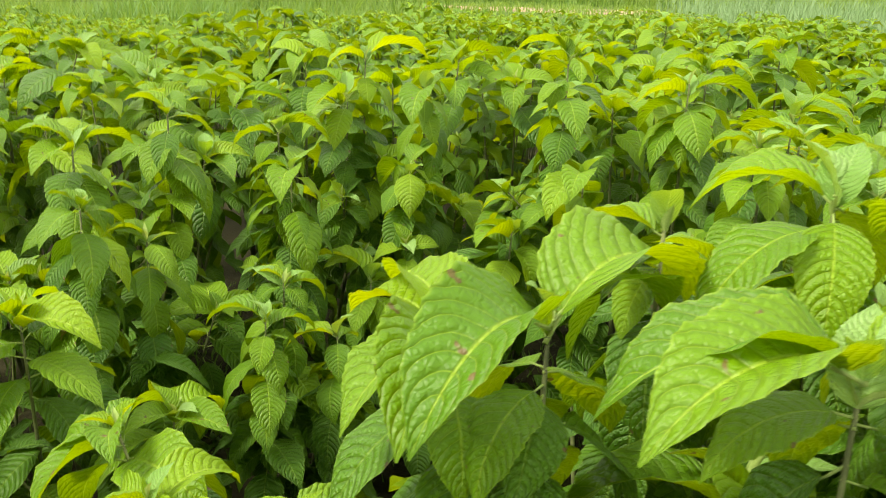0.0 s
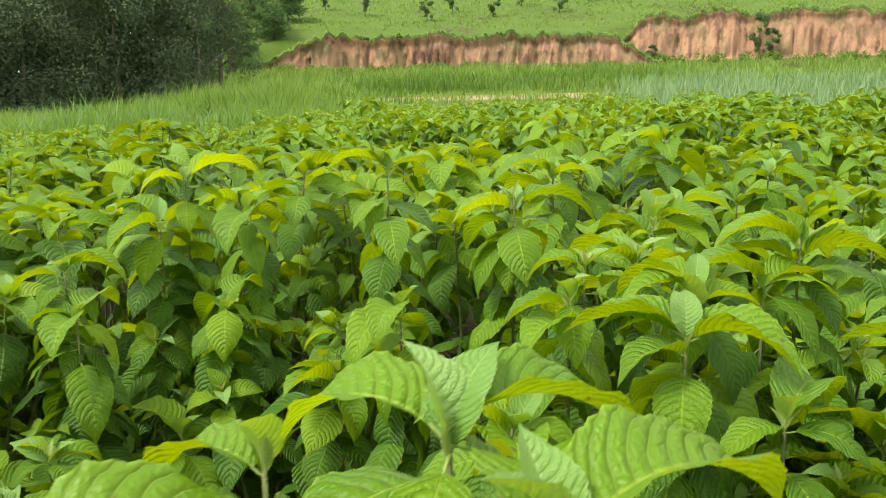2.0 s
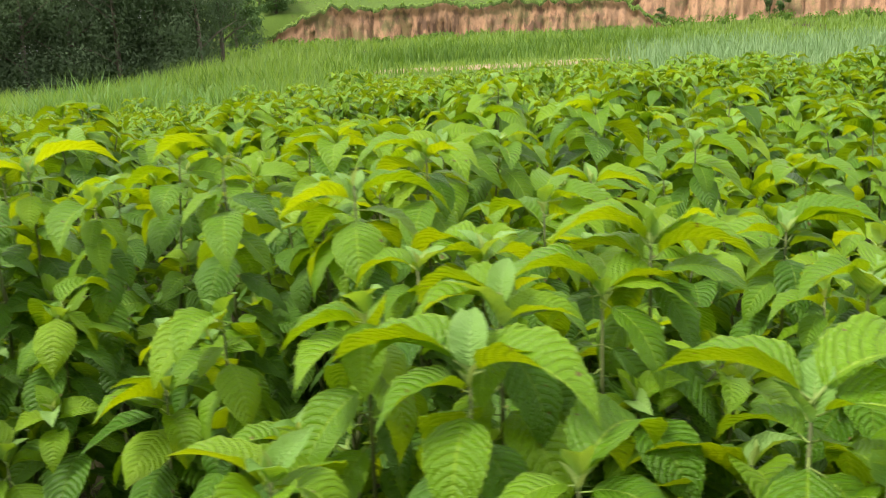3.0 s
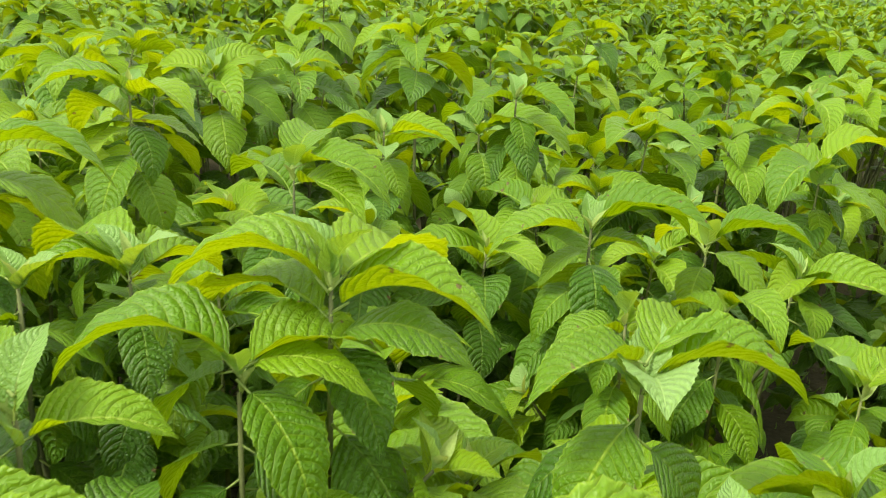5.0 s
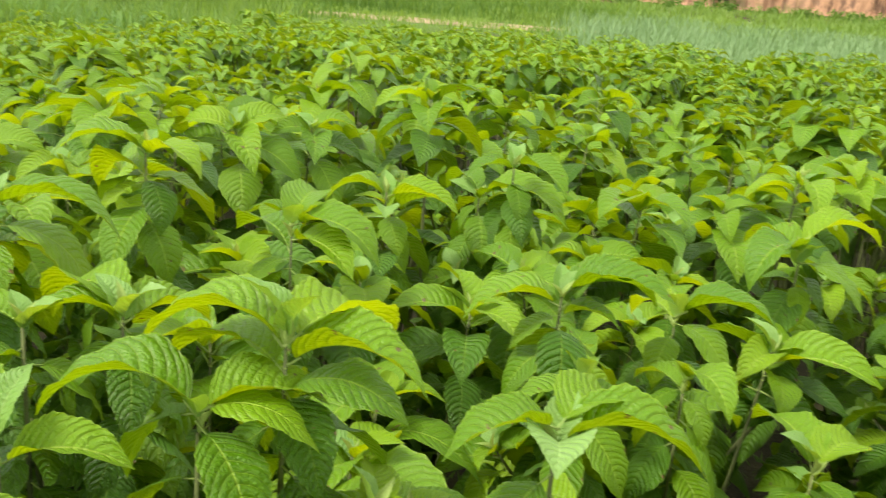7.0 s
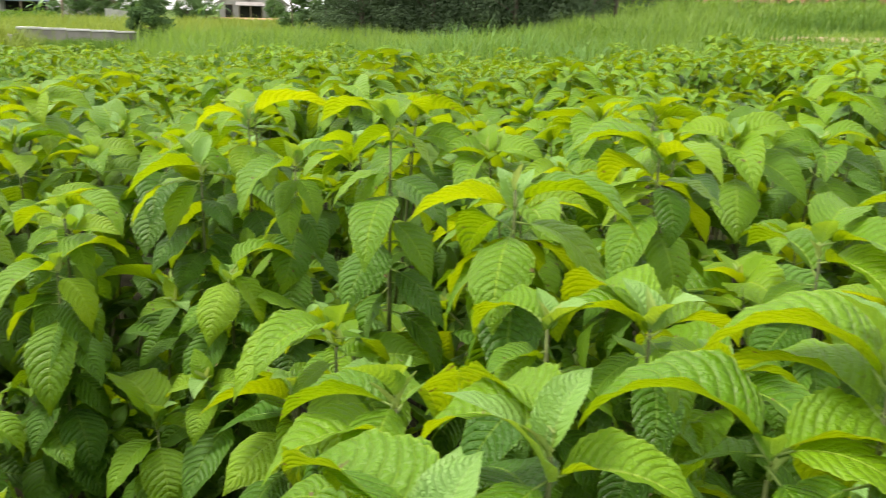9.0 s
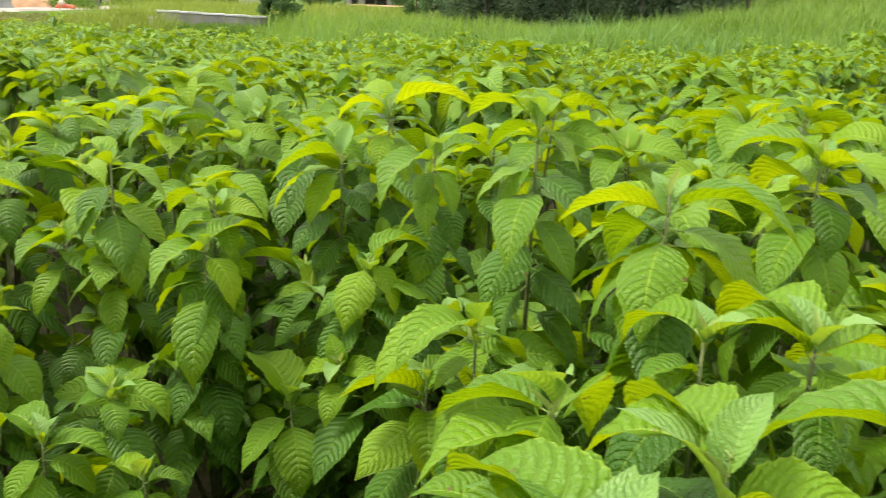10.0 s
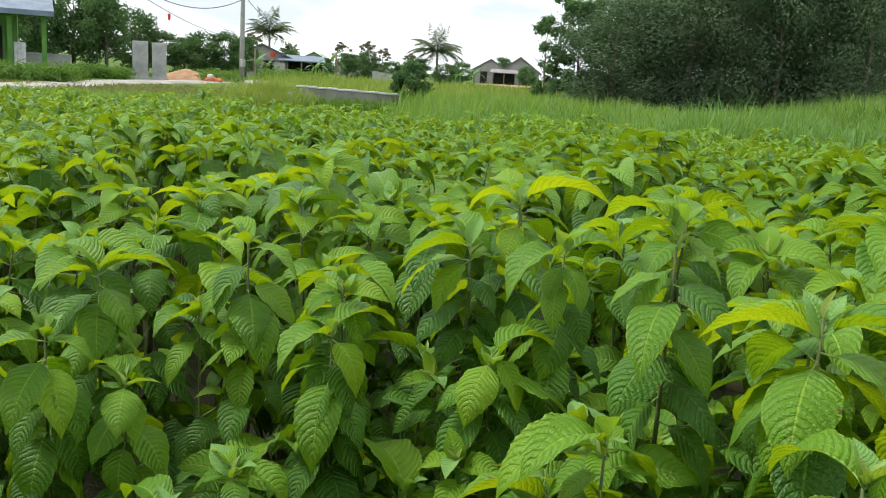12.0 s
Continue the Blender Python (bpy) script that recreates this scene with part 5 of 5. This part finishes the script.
olive = tree_kind(81, 5.2, 1.3, 2.0, 1500, 0.14, M_browntree, "thin olive-brown tree against the sky", blobs=60, trunk=0.06, puff=(0.10, 0.2))
for i, (az, r, tall) in enumerate(((-46.6, 98, 0.74), (-45.0, 100, 0.80), (-44.0, 96, 0.66), (-42.2, 104, 0.62), (-52.2, 84, 0.72))):
    set_tree(olive, i > 0, az, r, tall, 0.85, 70 * i)

for i, (az, r, tall, wide) in enumerate(((-10.4, 66, 0.75, 0.8), (-9.4, 64, 0.5, 0.7), (-8.4, 70, 0.6, 0.7), (-12.0, 60, 0.9, 0.9))):
    set_tree(yard[(i + 1) % 3], True, az, r, tall, wide, 33 * i)
sapling = tree_kind(91, 2.2, 0.6, 0.4, 1500, 0.07, M_midleaf, "small sapling on the grassy hillside", blobs=14, trunk=0.03)
tagged(sapling, group="saplings on the hillside")
for i, (az, r, tall) in enumerate(((0.5, 70, 1.0), (2.2, 74, 1.1), (4.8, 72, 0.8), (6.6, 76, 1.0), (9.0, 73, 0.9), (11.0, 78, 1.1), (-3.5, 72, 1.2), (-6.0, 75, 1.0), (21.3, 63.5, 1.35), (22.0, 63.2, 0.9), (14.8, 62.5, 0.5))):
    set_tree(sapling, i > 0, az, r, tall, 1.0, 50 * i)

bush = tree_kind(95, 1.85, 0.66, 0.1, 9000, 0.075, M_midleaf, "round green bush standing at the low wall's end", "bush", blobs=30, trunk=0.03, puff=(0.3, 0.5))
set_tree(bush, False, -41.9, 33, 1.0, 1.0, 0)


def weeds(az0, az1, r0, r1, height, count, size, seed, label):
    """A tangle of leafy weeds."""
    rng = random.Random(seed)
    spots = []
    for _ in range(90):
        p = polar(rng.uniform(az0, az1), rng.uniform(r0, r1))
        s = height * rng.uniform(0.35, 0.6)
        spots.append((p.x, p.y, land(p.x, p.y) + s * 0.6, s))
    v, f = leaf_cloud(rng, spots, count, size)
    tagged(new("weeds", mesh_from("weeds", v, f, [M_weed], smooth=False)), label, "weeds", kind="stuff")


weeds(-11, 13, 57.0, 59.0, 0.8, 6000, 0.10, 105, "rank green weeds at the foot of the earth bank")
weeds(13, 40, 61.0, 63.0, 0.8, 5000, 0.10, 106, "green weeds below the taller bank")
weeds(-62.5, -59.6, 50.5, 54, 0.9, 3500, 0.11, 104, "green weeds beside the gate pillars")
weeds(-70, -62.3, 42.5, 49, 1.0, 10000, 0.11, 101, "overgrown green weeds before the green house")
weeds(-55.5, -53.0, 54, 60, 0.9, 3500, 0.11, 102, "weeds round the foot of the utility pole")
weeds(-51.5, -47.5, 60, 70, 1.2, 4000, 0.13, 103, "leafy garden plants before the far houses")


def frond_mesh(rng, length, start, droop, mat):
    """A palm frond: an arched rib with leaflets that hang from both sides."""
    verts, faces, pts = [], [], []
    n = 16
    c = Vector((0, 0, 0))
    for i in range(n + 1):
        th = radians(start - droop * (i / n) ** 1.1)
        if i:
            c = c + Vector((0, math.cos(th), math.sin(th))) * (length / n)
        pts.append(c.copy())
    v, f = tube_arrays([tuple(p) for p in pts[::4]], [0.035, 0.028, 0.02, 0.014, 0.006], 4)
    verts += v
    faces += f
    for i in range(2, n + 1):
        for side in (-1, 1):
            for half in (0.0, 0.5):
                p = pts[i - 1].lerp(pts[i], half)
                size = length * 0.30 * math.sin(math.pi * (i / n) ** 0.8 * 0.93 + 0.15)
                tip = p + Vector((side * size * 0.8, size * 0.35, -size * rng.uniform(0.25, 0.55)))
                k = len(verts)
                wide = Vector((0, 0.045, 0.0))
                verts += [tuple(p - wide), tuple(p + wide), tuple(p.lerp(tip, 0.6) + wide * 0.8 + Vector((0, 0, 0.05))), tuple(tip)]
                faces.append((k, k + 1, k + 2, k + 3))
    return mesh_from("frond", verts, faces, [mat], smooth=False)


def palm(az, r, crown_z, length, seed, label):
    rng = random.Random(seed)
    p = polar(az, r)
    ground = land(p.x, p.y)
    h = crown_z - ground
    tree = empty("palm_tree", Matrix.Translation((p.x, p.y, ground)))
    tagged(tree, label, "palm tree")
    part("trunk", tube("trunk", [(0, 0, -0.1), (0.1, 0, h * 0.4), (0.05, 0, h * 0.75), (0, 0, h)], [0.2, 0.14, 0.12, 0.13], M_trunk, 8), None, tree)
    kinds = [frond_mesh(rng, length, a, d, M_palm) for a, d in ((82, 55), (58, 80), (30, 75), (2, 60))]
    for k in range(22):
        ob = part("frond", kinds[k % 4], None, tree)
        ob.matrix_basis = Matrix.Translation((0, 0, h)) @ Matrix.Rotation(k * 2.4, 4, "Z") @ Matrix.Rotation(rng.gauss(0, 0.16), 4, "X") @ Matrix.Scale(rng.uniform(0.8, 1.1), 4)


palm(-51.2, 105, 5.3, 3.5, 111, "coconut palm with ragged drooping fronds")
palm(-40.5, 100, 4.2, 3.8, 112, "coconut palm beyond the rice field")
palm(-49.9, 108, 3.0, 1.7, 113, "young palm beside the tin-roofed house")


def banana(az, r, height, seed):
    """A banana plant: a soft stem and broad split leaves."""
    rng = random.Random(seed)
    p = polar(az, r)
    plant = empty("banana_plant", Matrix.Translation((p.x, p.y, land(p.x, p.y))))
    tagged(plant, "banana plant with broad ragged green leaves", "banana plant", "banana plants by the houses")
    part("stem", tube("stem", [(0, 0, -0.05), (0, 0, height * 0.5)], [0.11, 0.07], M_banana, 7), None, plant)
    for k in range(7):
        v, f, uv = leaf_arrays(rng, 72 - k * 4, 60 + 12 * k, 0.26, 0.4, 0.2, 0.12, 12, 4)
        leaf = part("leaf", mesh_from("leaf", v, f, [M_banana]), None, plant)
        leaf.matrix_basis = Matrix.Translation((0, 0, height * 0.45)) @ Matrix.Rotation(k * 2.3, 4, "Z") @ Matrix.Scale(height * rng.uniform(0.5, 0.68), 4)


for i, (az, r, h) in enumerate(((-47.3, 88, 3.1), (-51.9, 70, 2.2), (-51.3, 69, 1.9), (-48.2, 74, 2.0), (-38.9, 88, 2.0), (-38.0, 90, 2.2))):
    banana(az, r, h, 121 + i)


# ---- buildings ----
def site(name, az, r, z, label, category, turn=0.0):
    """An Empty at a building's base: +x to the right, +y away from the field."""
    p = polar(az, r, z)
    ob = empty(name, Matrix.Translation(p) @ Matrix.Rotation(radians(turn - az), 4, "Z"))
    return tagged(ob, label, category)


def sheet_roof(width, depth, thick, rise0, rise1, mat_name="roof"):
    """A corrugated roof slope of that size, from rise0 at its front to rise1 at its back."""
    bm = bmesh.new()
    n = max(8, int(width / 0.13))
    top, low = [], []
    for j in (0, 1):
        for i in range(n + 1):
            wave = 0.009 * (i % 2)
            x, y, z = width * (i / n - 0.5), depth * j, rise0 + (rise1 - rise0) * j + wave
            top.append(bm.verts.new((x, y, z)))
            low.append(bm.verts.new((x, y, z - thick)))
    for i in range(n):
        a, b = i, i + n + 1
        bm.faces.new((top[a], top[a + 1], top[b + 1], top[b]))
        bm.faces.new((low[a + 1], low[a], low[b], low[b + 1]))
        bm.faces.new((top[a + 1], top[a], low[a], low[a + 1]))
        bm.faces.new((top[b], top[b + 1], low[b + 1], low[b]))
    for i in (0, n):
        bm.faces.new((top[i], top[i + n + 1], low[i + n + 1], low[i]))
    bmesh.ops.recalc_face_normals(bm, faces=bm.faces)
    return bm


def gable(width, depth, wall, peak, shift=0.0):
    """A gabled body, its ridge running away from the viewer."""
    bm = bmesh.new()
    rows = []
    for y in (0, depth):
        rows.append([bm.verts.new(p) for p in ((-width / 2, y, 0), (width / 2, y, 0), (width / 2, y, wall), (shift, y, peak), (-width / 2, y, wall))])
    bm.faces.new(rows[0])
    bm.faces.new(rows[1][::-1])
    for i in range(5):
        j = (i + 1) % 5
        bm.faces.new((rows[0][j], rows[0][i], rows[1][i], rows[1][j]))
    bmesh.ops.recalc_face_normals(bm, faces=bm.faces)
    return bm


def slope(width, depth, wall, peak, side, over=0.35, thick=0.09):
    """One slope of a gabled roof with its overhang; side is -1 or 1."""
    bm = bmesh.new()
    k = (peak - wall) / (width / 2)
    x0, x1 = 0.0, side * (width / 2 + over)
    z0, z1 = peak + 0.05, wall - k * over + 0.05
    vs = [bm.verts.new((x, y, z + dz)) for dz in (0, thick) for x, y, z in ((x0, -over, z0), (x1, -over, z1), (x1, depth + over, z1), (x0, depth + over, z0))]
    for q in ((0, 1, 2, 3), (4, 5, 6, 7), (0, 1, 5, 4), (1, 2, 6, 5), (2, 3, 7, 6), (3, 0, 4, 7)):
        bm.faces.new([vs[i] for i in q])
    bmesh.ops.recalc_face_normals(bm, faces=bm.faces)
    return bm


def gabled_house(az, r, z, width, depth, wall, peak, wall_mat, roof_mat, label, turn=0.0, openings=()):
    house = site("house", az, r, z, label, "house", turn)
    part("wall", gable(width, depth, wall, peak), wall_mat, house)
    for side in (-1, 1):
        part("roof", slope(width, depth, wall, peak, side), roof_mat, house)
    for name, x, low, w, h in openings:
        hole = part(name, block((w, 0.12, h), (x, -0.03, low + h / 2)), M_dark, house)
        for dx in (-1, 1):
            part("frame", block((0.07, 0.16, h + 0.1), (x + dx * (w / 2 + 0.03), -0.06, low + h / 2)), M_wood, hole)
        part("lintel", block((w + 0.25, 0.18, 0.09), (x, -0.06, low + h + 0.05)), M_wood, hole)
    return house


# green house with a porch
porch = site("house", -65.0, 50, 0.72, "green-painted house with an open tiled porch", "house")
part("floor", block((8.6, 4.4, 0.75), (-3.0, 2.2, -0.36), 0.03), M_concrete, porch)
for x in (-3.9, -0.87, 0.72):
    post = part("post", block((0.24, 0.24, 2.6), (x, 0.25, 1.3), 0.02), M_greenwall, porch)
    part("capital", block((0.34, 0.34, 0.14), (x, 0.25, 2.52), 0.02), M_greenwall, post)
part("beam", block((7.6, 0.22, 0.26), (-2.9, 0.25, 2.72)), M_greenwall, porch)
part("wall", block((6.4, 0.2, 2.9), (-3.75, 2.6, 1.45)), M_greenwall, porch)
part("wall", block((0.2, 4.0, 2.9), (-0.65, 4.7, 1.45)), M_greenwall, porch)
door = part("door", block((0.95, 0.1, 2.05), (-1.75, 2.46, 1.03)), M_dark, porch, "dark open doorway")
part("frame", block((0.1, 0.14, 2.15), (-1.2, 2.44, 1.08)), M_greenwall, door)
roof = sheet_roof(8.8, 4.8, 0.12, 2.72, 3.95)
bmesh.ops.transform(roof, matrix=Matrix.Translation((-3.2, -0.55, 0.12)), verts=roof.verts)
part("roof", roof, M_tin, porch, "grey corrugated tin roof")
part("fascia", block((8.8, 0.06, 0.26), (-3.2, -0.6, 2.74)), M_tin, porch)


def cloth():
    bm = bmesh.new()
    bmesh.ops.create_grid(bm, x_segments=10, y_segments=12, size=0.5)
    for v in bm.verts:
        v.co = Vector((v.co.x * 0.55, 0.05 * math.sin(v.co.x * 16) * (0.7 - v.co.y), v.co.y * 1.25))
    bmesh.ops.solidify(bm, geom=bm.faces[:], thickness=0.02)
    me = bpy.data.meshes.new("cloth")
    bm.to_mesh(me)
    bm.free()
    me.materials.append(M_cloth)
    ob = new("cloth", me)
    ob.matrix_world = porch.matrix_world @ Matrix.Translation((-0.42, 0.5, 0.63))
    tagged(ob, "pale grey cloth hung beside the porch post", "cloth")


cloth()
low = site("low_wall", -63.8, 56, 0.5, "low bare concrete wall beside the green house", "wall")
part("wall", block((2.4, 0.18, 1.0), (-0.2, 0, 0.4), 0.02), M_concrete, low)
part("coping", block((2.5, 0.24, 0.08), (-0.2, 0, 0.94), 0.01), M_concrete, low)

for az, tall, wide in ((-58.85, 2.22, 0.86), (-57.75, 2.18, 0.80)):
    p = polar(az, 54)
    pillar = site("gate_pillar", az, 54, land(p.x, p.y) - 0.1, "bare grey concrete gate pillar at the roadside", "pillar")
    tagged(pillar, group="gate pillars")
    part("shaft", block((wide, 0.6, tall), (0, 0, tall / 2), 0.03), M_concrete, pillar)
    part("footing", block((wide + 0.16, 0.76, 0.22), (0, 0, 0.08), 0.02), M_concrete, pillar)
    if az < -58:
        part("rod", tube("rod", [(-0.2, 0, tall - 0.1), (-0.17, 0, tall + 0.6)], [0.015, 0.015], M_trunk, 5), None, pillar)


def heap(az, r, width, depth, height, mat, name, label):
    bm = bmesh.new()
    bmesh.ops.create_grid(bm, x_segments=26, y_segments=18, size=1.0)
    for v in bm.verts:
        d = math.hypot(v.co.x, v.co.y)
        z = max(0.0, 1 - d) ** 0.9 * height * (1 + 0.25 * noise.noise((v.co.x * 3, v.co.y * 3, 1)))
        v.co = Vector((v.co.x * width / 2 - 0.35 * z, v.co.y * depth / 2, z - 0.04))
    me = bpy.data.meshes.new(name)
    bm.to_mesh(me)
    bm.free()
    me.materials.append(mat)
    me.polygons.foreach_set("use_smooth", [True] * len(me.polygons))
    p = polar(az, r)
    ob = new(name, me)
    ob.matrix_world = Matrix.Translation((p.x, p.y, land(p.x, p.y))) @ Matrix.Rotation(radians(-az), 4, "Z")
    return tagged(ob, label, "sand heap")


heap(-55.75, 55.5, 5.2, 3.0, 0.72, M_sand, "sand_mound", "mound of orange builders' sand by the road")
sack_rng = random.Random(8)
for i, (az, mat) in enumerate(((-54.85, M_sackred), (-54.62, M_sackred), (-54.38, M_sackred), (-54.70, M_sackpale), (-54.18, M_sackred))):
    bm = bmesh.new()
    bmesh.ops.create_icosphere(bm, subdivisions=3, radius=1.0)
    for v in bm.verts:
        squash = 1 + 0.18 * noise.noise(v.co * 2 + Vector((i, 0, 0)))
        v.co = Vector((math.copysign(abs(v.co.x) ** 0.7, v.co.x) * 0.21, math.copysign(abs(v.co.y) ** 0.75, v.co.y) * 0.16, v.co.z * 0.14)) * squash
    me = bpy.data.meshes.new("sack")
    bm.to_mesh(me)
    bm.free()
    me.materials.append(mat)
    me.polygons.foreach_set("use_smooth", [True] * len(me.polygons))
    p = polar(az, 53.6)
    ob = new("sack", me)
    ob.matrix_world = Matrix.Translation((p.x, p.y, land(p.x, p.y) + (0.34 if i == 3 else 0.12))) @ Matrix.Rotation(sack_rng.uniform(0, 3), 4, "Z")
    tagged(ob, "red woven sack on the sand" if mat is M_sackred else "pale pink woven sack on the sand", "sack", "sacks by the sand heap")

# utility pole and its wires
POLE = polar(-52.8, 56)
pole = empty("utility_pole", Matrix.Translation((POLE.x, POLE.y, land(POLE.x, POLE.y))))
tagged(pole, "grey concrete utility pole with cables", "utility pole")
part("shaft", tube("shaft", [(0, 0, -0.2), (0.02, 0, 4.0), (0.06, 0, 8.0)], [0.17, 0.14, 0.10], M_concrete, 12), None, pole)
part("crossarm", block((1.2, 0.08, 0.1), (0.05, -0.1, 7.2), 0.01), M_wood, pole)
part("meter_box", block((0.3, 0.2, 0.45), (0.22, -0.1, 1.2), 0.02), M_concrete, pole)


def cable(ends, sag, label):
    a, b = ends
    pts = [a.lerp(b, i / 16) - Vector((0, 0, sag * 4 * (i / 16) * (1 - i / 16))) for i in range(17)]
    ob = new("cable", tube("cable", [tuple(p) for p in pts], [0.022] * 17, M_cable, 5))
    tagged(ob, label, "cable", "cables on the pole")


top = Vector((POLE.x, POLE.y, land(POLE.x, POLE.y) + 5.0))
cable((top, polar(-60.6, 44, 5.6)), 1.1, "black sagging cable from the utility pole")
cable((polar(-59.5, 48, 5.0), polar(-54.2, 88, 4.2)), 0.3, "thin black cable over the road")
cable((top + Vector((0.1, 0.1, 0.2)), polar(-49.5, 96, 5.4)), 0.8, "thin black cable towards the far houses")
bm = bmesh.new()
bmesh.ops.create_cone(bm, cap_ends=True, segments=12, radius1=0.06, radius2=0.085, depth=0.34)
bmesh.ops.bevel(bm, geom=bm.edges[:], offset=0.02, segments=1, affect="EDGES")
me = bpy.data.meshes.new("cable_marker")
bm.to_mesh(me)
bm.free()
me.materials.append(M_red)
marker = new("cable_marker", me)
marker.matrix_world = Matrix.Translation(polar(-57.15, 49.2, 3.75))
tagged(marker, "dark red marker hanging from the cable", "marker")

# low wall at the field's far side
a, b = polar(-49.3, 34), polar(-42.6, 34)
run = b - a
wall = empty("low_wall", Matrix.Translation((a.x, a.y, 0.06)) @ Matrix.Rotation(math.atan2(run.y, run.x), 4, "Z"))
tagged(wall, "low grey concrete wall with a pale capping", "wall")
n = 5
for i in range(n):
    w, h = run.length / n, 0.78 - 0.024 * i
    piece = part("wall_section", block((w - 0.02, 0.18, h), ((i + 0.5) * w, 0, h / 2), 0.01), M_wallface, wall)
    part("capping", block((w - 0.005, 0.26, 0.07), ((i + 0.5) * w, 0, h + 0.03), 0.012), M_capping, piece)
part("return_wall", block((0.18, 2.2, 0.66), (-0.1, -1.1, 0.3), 0.01), M_plaster, wall)

# the far houses
grey_house = gabled_house(-51.6, 80, 0.35, 4.6, 6.0, 1.95, 2.95, M_plaster, M_tin, "grey plastered house with a tin roof and lean-to", openings=(("window", 0.6, 0.8, 0.8, 0.8),))
lean = sheet_roof(4.2, 3.0, 0.08, 1.75, 2.25)
bmesh.ops.transform(lean, matrix=Matrix.Translation((3.4, -1.4, 0)), verts=lean.verts)
part("lean_to_roof", lean, M_tin, grey_house)
for x in (1.6, 3.4, 5.3):
    part("post", block((0.12, 0.12, 1.75), (x, -1.3, 0.87)), M_wood, grey_house)
part("back_wall", block((3.6, 0.15, 1.9), (3.6, 1.4, 0.95)), M_dark, grey_house, "dark shaded back wall")
part("side_wall", block((0.9, 0.15, 1.5), (1.5, -1.5, 0.75)), M_plaster, grey_house)

bm = bmesh.new()
bmesh.ops.create_cone(bm, cap_ends=True, segments=18, radius1=0.21, radius2=0.20, depth=0.42)
bmesh.ops.bevel(bm, geom=bm.edges[:], offset=0.05, segments=2, affect="EDGES")
me = bpy.data.meshes.new("water_drum")
bm.to_mesh(me)
bm.free()
me.materials.append(M_red)
drum = new("water_drum", me)
drum.matrix_world = Matrix.Translation(polar(-50.95, 79.2, 2.53))
tagged(drum, "red plastic water drum at the house roof", "drum")

gabled_house(-48.4, 125, 0.8, 4.8, 8.0, 1.6, 2.85, M_plaster, M_greenroof, "far house with a pale green sheet roof")
gabled_house(-45.7, 120, 0.8, 5.2, 8.0, 1.5, 2.75, M_plaster, M_tealroof, "far house with a teal sheet roof")
gabled_house(-35.1, 118, 0.55, 5.2, 8.0, 2.1, 3.95, M_plaster, M_tileroof, "unfinished grey house with a tiled gable", openings=(("window", 1.3, 0.8, 0.9, 0.9),))
gabled_house(-37.0, 122, 0.55, 4.6, 7.0, 2.2, 3.55, M_plaster, M_tileroof, "grey house with a tiled roof", openings=(("door", -0.9, 0.0, 0.9, 1.9), ("window", 0.9, 0.8, 0.9, 0.9)))
shed = site("shed", -36.1, 114, 0.55, "open grey shed between the far houses", "shed")
for x in (-1.4, 0.0, 1.4):
    part("post", block((0.13, 0.13, 1.8), (x, 0, 0.9)), M_wood, shed)
part("back_wall", block((3.0, 0.12, 1.9), (0, 2.0, 0.95)), M_dark, shed)
part("roof", sheet_roof(3.6, 2.6, 0.08, 1.85, 2.3), M_tileroof, shed)

yard_wall = site("yard_wall", -43.7, 75, 0.45, "grey concrete block wall behind the rice", "wall")
for k in range(4):
    part("panel", block((0.56, 0.16, 1.15 - 0.07 * k), (0.58 * (k - 1.5), 0, (1.15 - 0.07 * k) / 2), 0.01), M_concrete, yard_wall)
p = polar(-46.9, 60)
fence_post = new("wooden_post", tube("wooden_post", [(p.x, p.y, land(p.x, p.y) - 0.1), (p.x + 0.02, p.y, 1.6), (p.x, p.y, 2.7)], [0.09, 0.08, 0.06], M_wood, 8))
tagged(fence_post, "bare wooden post in the rice field", "post")
p = polar(-52.0, 62)
tagged(new("wooden_post", tube("wooden_post", [(p.x, p.y, land(p.x, p.y) - 0.1), (p.x + 0.02, p.y, 1.6), (p.x, p.y, 2.6)], [0.09, 0.08, 0.06], M_wood, 8)), "grey wooden post beside the tin-roofed house", "post")
strip("earth_strip", [polar(-38.5, 96), polar(-36, 97), polar(-31, 95)], 6.0, M_sand, 0.32, "bare orange earth before the far houses", "earth")
